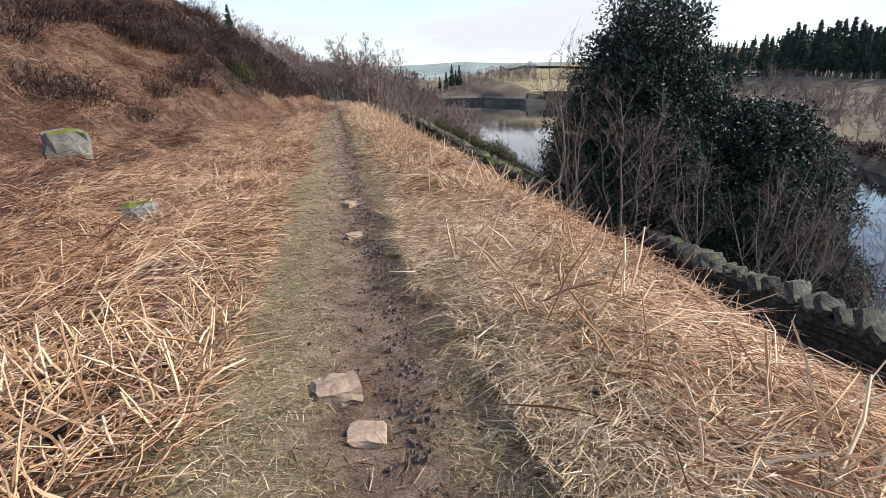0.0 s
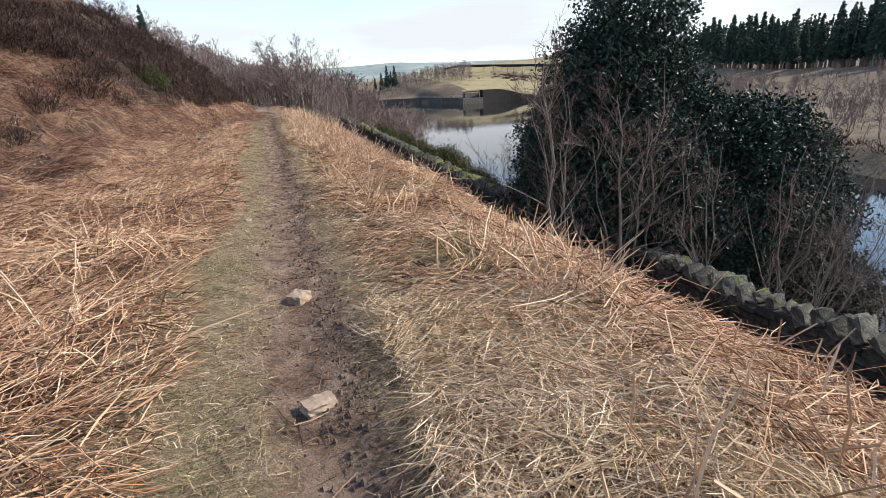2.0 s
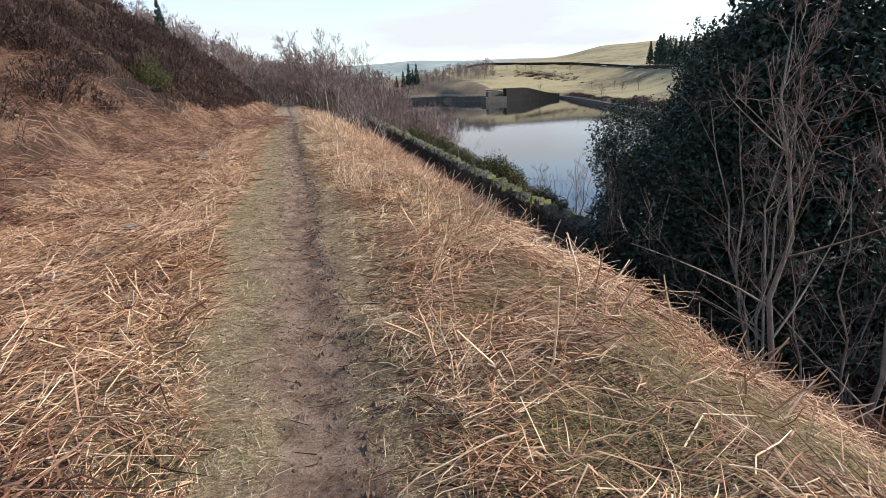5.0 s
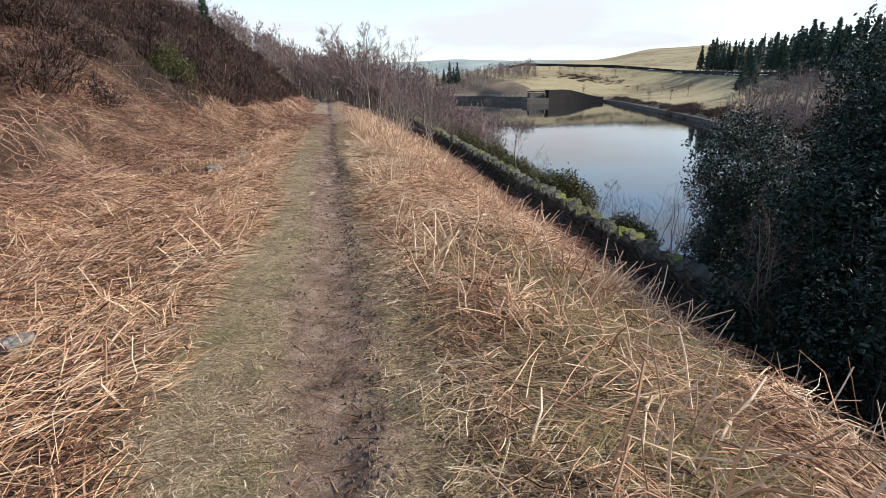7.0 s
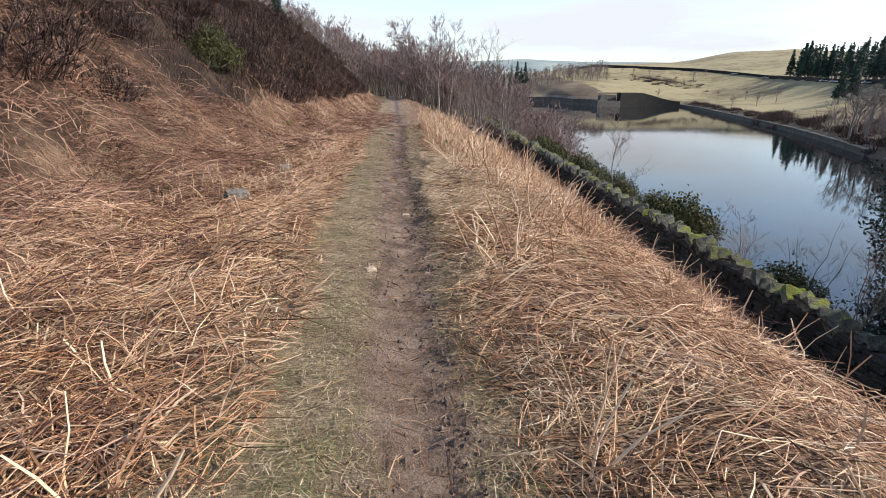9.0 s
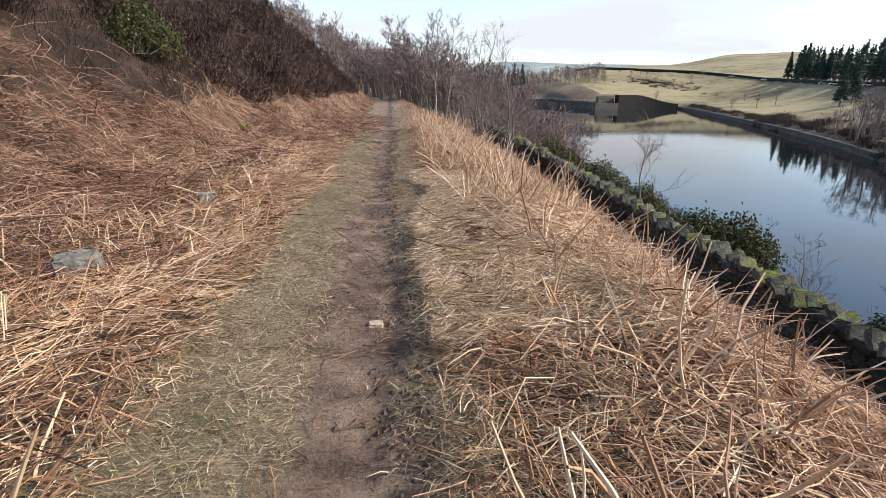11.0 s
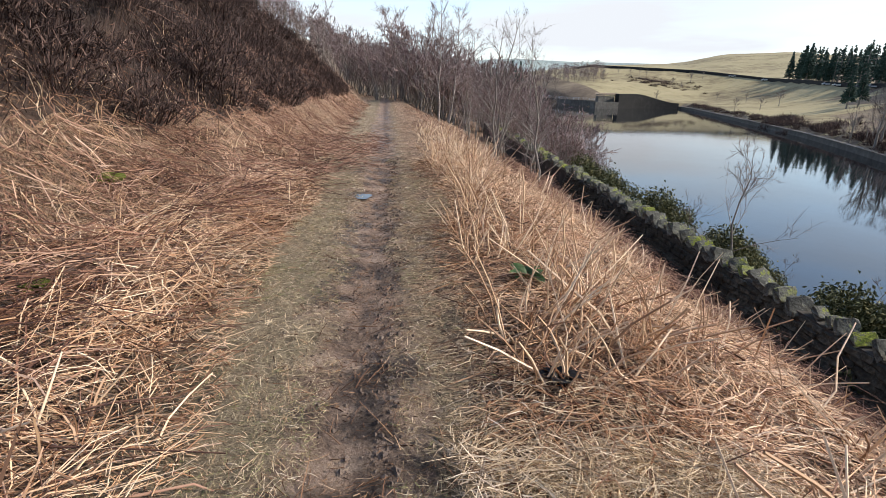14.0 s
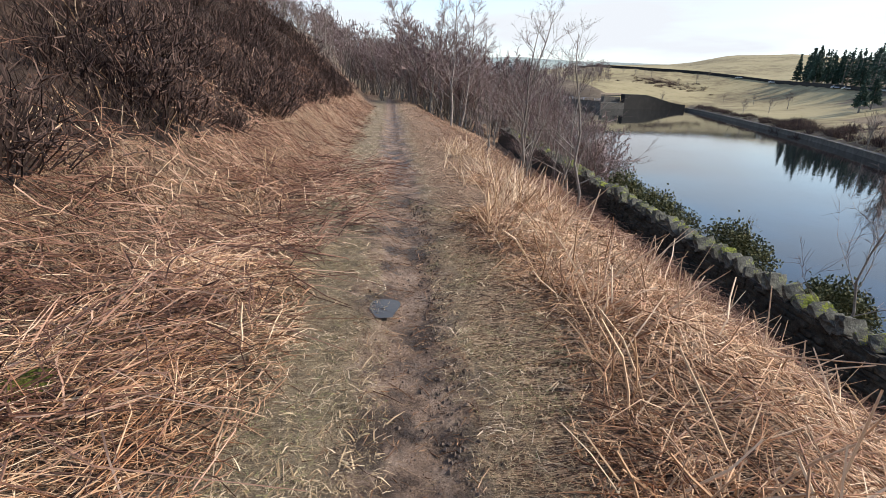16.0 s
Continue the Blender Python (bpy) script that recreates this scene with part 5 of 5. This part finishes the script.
oak = tree("bare_tree", tree_meshes(91, 11, 0.28, 5, 20, 0.5, 0.25, M_BARK, M_TWIG, lean=0.05, fine=6, thin=0.02, ks=(4, 3, 2)), on_ground(108, 116), "large spreading leafless tree on the far bank", "tree", "bare trees on the far bank")
for a, d, sz in ((42.4, 130, 1.0), (43.5, 126, 0.85), (41.0, 142, 0.7), (44.6, 126, 0.9), (42.8, 134, 0.75), (47, 125, 0.95), (48, 135, 0.8), (50, 120, 0.8), (53, 115, 0.8), (33.5, 250, 0.5), (35.5, 255, 0.5), (27, 330, 0.55), (30, 420, 0.6), (31, 430, 0.55), (22, 430, 0.7), (24.5, 430, 0.5), (26, 430, 0.5), (37, 280, 0.6), (20.5, 450, 0.6), (28.4, 405, 0.45), (32.3, 350, 0.4), (34.6, 320, 0.45), (25.4, 440, 0.4), (23.4, 445, 0.4), (29.2, 400, 0.35), (45.2, 140, 0.8), (43.8, 160, 0.7)):
    plant(oak, d * math.sin(radians(a)), 12 + d * math.cos(radians(a)), 33 * a, sz)


# ---- spillway, dam and road ----
def block_part(name, mat, parent, label, *list_of):
    return bm_part(name, boxes(bmesh.new(), *list_of), mat, parent, label)


dam = holder("dam", pose(0, 0, WATER), "low weathered masonry dam wall at the end of the reservoir", "dam")
for (x0, y0), (x1, y1) in (((38, 389), (104, 356)), ((104, 356), (107, 322)), ((107, 322), (121, 293))):
    L, a = math.hypot(x1 - x0, y1 - y0), math.degrees(math.atan2(y1 - y0, x1 - x0))
    w = bm_part("wall", boxes(bmesh.new(), (0, L, -0.8, 0.8, -2, 3.0)), M_CONCRETE, dam, "", pose(x0, y0, 0, 0, 0, a))
    bm_part("coping", boxes(bmesh.new(), (-0.1, L + 0.1, -1.0, 1.0, 3.0, 3.35)), M_CONCRETE, dam, "", pose(x0, y0, 0, 0, 0, a))
    for k in range(int(L / 4)):
        bm_part("rail_post", boxes(bmesh.new(), (-0.06, 0.06, -0.06, 0.06, 3.35, 4.6)), M_RAIL, dam, "", pose(x0, y0, 0, 0, 0, a) @ pose(2 + 4 * k, -0.8, 0))
    bm_part("rail", boxes(bmesh.new(), (0, L, -0.86, -0.76, 4.5, 4.6), (0, L, -0.86, -0.76, 3.9, 3.98)), M_RAIL, dam, "", pose(x0, y0, 0, 0, 0, a))

spill = holder("spillway", pose(120.5, 287.5, WATER, 0, 0, 12), "dark curved masonry spillway wall", "spillway")
bm = bmesh.new()
n = 14
rows = []
for k in range(n + 1):
    s = k / n
    top = 7.4 - 4.6 * smooth(0.3, 1.0, s)
    rows.append([bm.verts.new((39 * s, 1.2 + 2.5 * math.sin(s * 3.1), z)) for z in (-2, top)] + [bm.verts.new((39 * s, 4.5 + 2.5 * math.sin(s * 3.1), z)) for z in (top, -2)])
for p, q in zip(rows, rows[1:]):
    for i in range(4):
        bm.faces.new((p[i], q[i], q[(i + 1) % 4], p[(i + 1) % 4]))
bm.faces.new(rows[0][::-1]), bm.faces.new(rows[-1])
bm_part("wall", bm, M_BLACKWALL, spill, "nearly black masonry")
block_part("pier", M_CONCRETE, spill, "", (-14, 0, 1, 6, -2, 3.2))
block_part("abutment", M_CONCRETE, spill, "", (-9, 1, 6.2, 8.8, -2, 6.0))
block_part("bridge_deck", M_CONCRETE, spill, "pale footbridge deck", (-9, 3, 6, 9, 6.4, 6.9))
block_part("parapet", M_PALE, spill, "", (-9, 3, 5.7, 6, 6.9, 7.7))
block_part("parapet", M_PALE, spill, "", (-9, 3, 9, 9.3, 6.9, 7.7))
bank = holder("bank_wall", pose(0, 0, WATER), "long low stone retaining wall along the far bank", "wall")
ys = [300, 270, 240, 215, 190, 165, 143, 125, 110, 96]
for y0, y1 in zip(ys, ys[1:]):
    x0, x1 = float(shore_right(y0)) + 0.6, float(shore_right(y1)) + 0.6
    L, a = math.hypot(x1 - x0, y1 - y0), math.degrees(math.atan2(y1 - y0, x1 - x0))
    bm_part("wall", boxes(bmesh.new(), (0, L, -0.5, 0.5, -2, 1.0)), M_CONCRETE, bank, "", pose(x0, y0, 0, 0, 0, a))
    bm_part("coping", boxes(bmesh.new(), (0, L, -0.62, 0.62, 1.0, 1.22)), M_CONCRETE, bank, "", pose(x0, y0, 0, 0, 0, a))

road_wall = holder("roadside_wall", pose(0, 0, 0), "long dark dry-stone wall beside the far road", "wall")
for k in range(13):
    bm = bmesh.new()
    rows = []
    for s in range(9):
        a = 19 + (k + s / 8) * 2.2
        d = float(road_distance(a))
        x, y = d * math.sin(radians(a)), 12 + d * math.cos(radians(a))
        z = float(ground_height(x, y))
        ux, uy = math.sin(radians(a)) * 0.3, math.cos(radians(a)) * 0.3
        rows.append([bm.verts.new((x + sx * ux, y + sx * uy, z + dz)) for sx, dz in ((-1, -1.0), (-0.7, 1.45), (0.7, 1.45), (1, -1.0))])
    for p, q in zip(rows, rows[1:]):
        for i in range(4):
            bm.faces.new((p[i], q[i], q[(i + 1) % 4], p[(i + 1) % 4]))
    bm_part("wall", bm, M_BLACKWALL, road_wall)


def car(m, c, label):
    """A small parked car, seen from far off."""
    ob = holder("car", m, label, "car", "cars by the far road")
    bm = boxes(bmesh.new(), (-2.1, 2.1, -0.85, 0.85, 0.3, 0.85))
    bmesh.ops.bevel(bm, geom=bm.edges[:], offset=0.15, segments=2, affect="EDGES")
    bm_part("body", bm, paint("car_paint", c), ob)
    bm = boxes(bmesh.new(), (-1.4, 0.9, -0.75, 0.75, 0.85, 1.4))
    for v in bm.verts:
        if v.co.z > 1:
            v.co.x, v.co.y = v.co.x * 0.72, v.co.y * 0.88
    bm_part("cabin", bm, M_GLASSDARK, ob, "dark glazed cabin")
    for x in (-1.3, 1.3):
        for y in (-0.8, 0.8):
            bm = bmesh.new()
            bmesh.ops.create_cone(bm, cap_ends=True, segments=14, radius1=0.32, radius2=0.32, depth=0.2, matrix=pose(x, y, 0.32, 90))
            bm_part("wheel", bm, M_RUBBER, ob)


for a, k, c in ((33.4, 6, (0.6, 0.6, 0.62)), (36.0, 5, (0.75, 0.75, 0.76)), (40.3, 4, (0.5, 0.52, 0.55)), (41.0, 4, (0.7, 0.7, 0.7)), (42.4, 4, (0.08, 0.09, 0.12)), (43.2, 4, (0.65, 0.66, 0.68))):
    d = float(road_distance(a)) - 3.0
    x, y = d * math.sin(radians(a)), 12 + d * math.cos(radians(a))
    car(pose(x, y, float(ground_height(x, y)) + 0.25, 0, 0, -60 + a), c, "small pale car parked by the far road" if c[0] > 0.3 else "small dark car parked by the far road")

r = random.Random(12)
clump = [[tuft_mesh("heather", s, 64, 0.62, 0.3, M_HEATHER, 0.015, 1.3, 1)] for s in (64, 65)]
placed = []
for a0, d0, spread, m in ((34.5, 190, 9, 40), (37, 200, 8, 30), (28, 405, 14, 50), (25.5, 415, 10, 24), (40, 170, 8, 24), (31, 240, 5, 12), (44, 150, 10, 40), (48, 130, 14, 60)):
    for i in range(m):
        a, d = radians(a0 + r.gauss(0, spread * 0.12)), d0 + r.gauss(0, spread * 0.8)
        placed.append((i % 2, on_ground(d * math.sin(a), 12 + d * math.cos(a), r.uniform(0, 360), r.uniform(2.0, 4), 0)))
for i in range(190):
    y = r.uniform(20, 290)
    placed.append((i % 2, on_ground(float(shore_right(y)) + r.uniform(2.0, 5.5), y, r.uniform(0, 360), r.uniform(1.6, 3.2), 0)))
gathered("heather_patch", clump, placed, "dark brown heather patches on the far bank", "heather")


# ---- dry-stone wall ----
wall = holder("wall_stone", pose(0, 0, 0), "long weathered dry-stone wall with rough upright coping stones", "wall", kind="structure")
bm = bmesh.new()
rows = []
for y in np.arange(-6, 60.1, 1.0):
    x, t = float(wall_x(y)), float(wall_top(y))
    rows.append([bm.verts.new((x + dx, y, z)) for dx, z in ((-0.26, t - 1.6), (-0.15, t - 0.12), (0.15, t - 0.12), (0.26, t - 1.6))])
for p, q in zip(rows, rows[1:]):
    for i in range(4):
        bm.faces.new((p[i], p[(i + 1) % 4], q[(i + 1) % 4], q[i]))
bm.faces.new(rows[0]), bm.faces.new(rows[-1][::-1])
bm_part("core", bm, M_DARKSTONE, wall, "dark gaps between the stones")
cope_me, grey_me = [[stone_mesh("coping_stone", (0.44, 0.16, 0.34), m, 100 + k, 0.075, None, 2, 0.2) for k in range(9)] for m in (M_COPE, M_LICHEN)]
# face stones carry that side's shade in their colour
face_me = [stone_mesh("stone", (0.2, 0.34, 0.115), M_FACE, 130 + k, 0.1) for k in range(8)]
r = random.Random(4)
y = -2.0
while y < 58:
    y += r.uniform(0.22, 0.4)
    me = r.choice(cope_me if r.random() < float(smooth(12, 24, y)) else grey_me)
    ob = part("coping_stone", me, wall, "", pose(float(wall_x(y)) + r.uniform(-0.05, 0.05), y, float(wall_top(y)) + r.uniform(-0.09, 0.06), -r.uniform(22, 60), r.uniform(-14, 14), r.uniform(-24, 16)))
    s = r.uniform(0.62, 1.12)
    ob.scale = (s, s * r.uniform(0.8, 1.2), s * r.uniform(0.85, 1.25))
rest = []
count = 0
for y0, y1 in ((5.0, 11.5), (26.0, 33.5), (1.0, 5.0), (11.5, 26.0), (33.5, 44.0)):
    for course in range(6):
        y = y0 + r.uniform(0, 0.2)
        while y < y1:
            dz = -0.21 - 0.125 * course
            me = r.choice(face_me)
            s = r.uniform(0.75, 1.25)
            m = pose(float(wall_x(y)) - 0.12 - 0.012 * course + r.uniform(-0.025, 0.025), y, float(wall_top(y)) + dz + r.uniform(-0.015, 0.015), r.uniform(-5, 5), r.uniform(-6, 6), r.uniform(-6, 6)) @ Matrix.Diagonal((1, s, r.uniform(0.8, 1.15), 1))
            count += 1
            if count <= 290:
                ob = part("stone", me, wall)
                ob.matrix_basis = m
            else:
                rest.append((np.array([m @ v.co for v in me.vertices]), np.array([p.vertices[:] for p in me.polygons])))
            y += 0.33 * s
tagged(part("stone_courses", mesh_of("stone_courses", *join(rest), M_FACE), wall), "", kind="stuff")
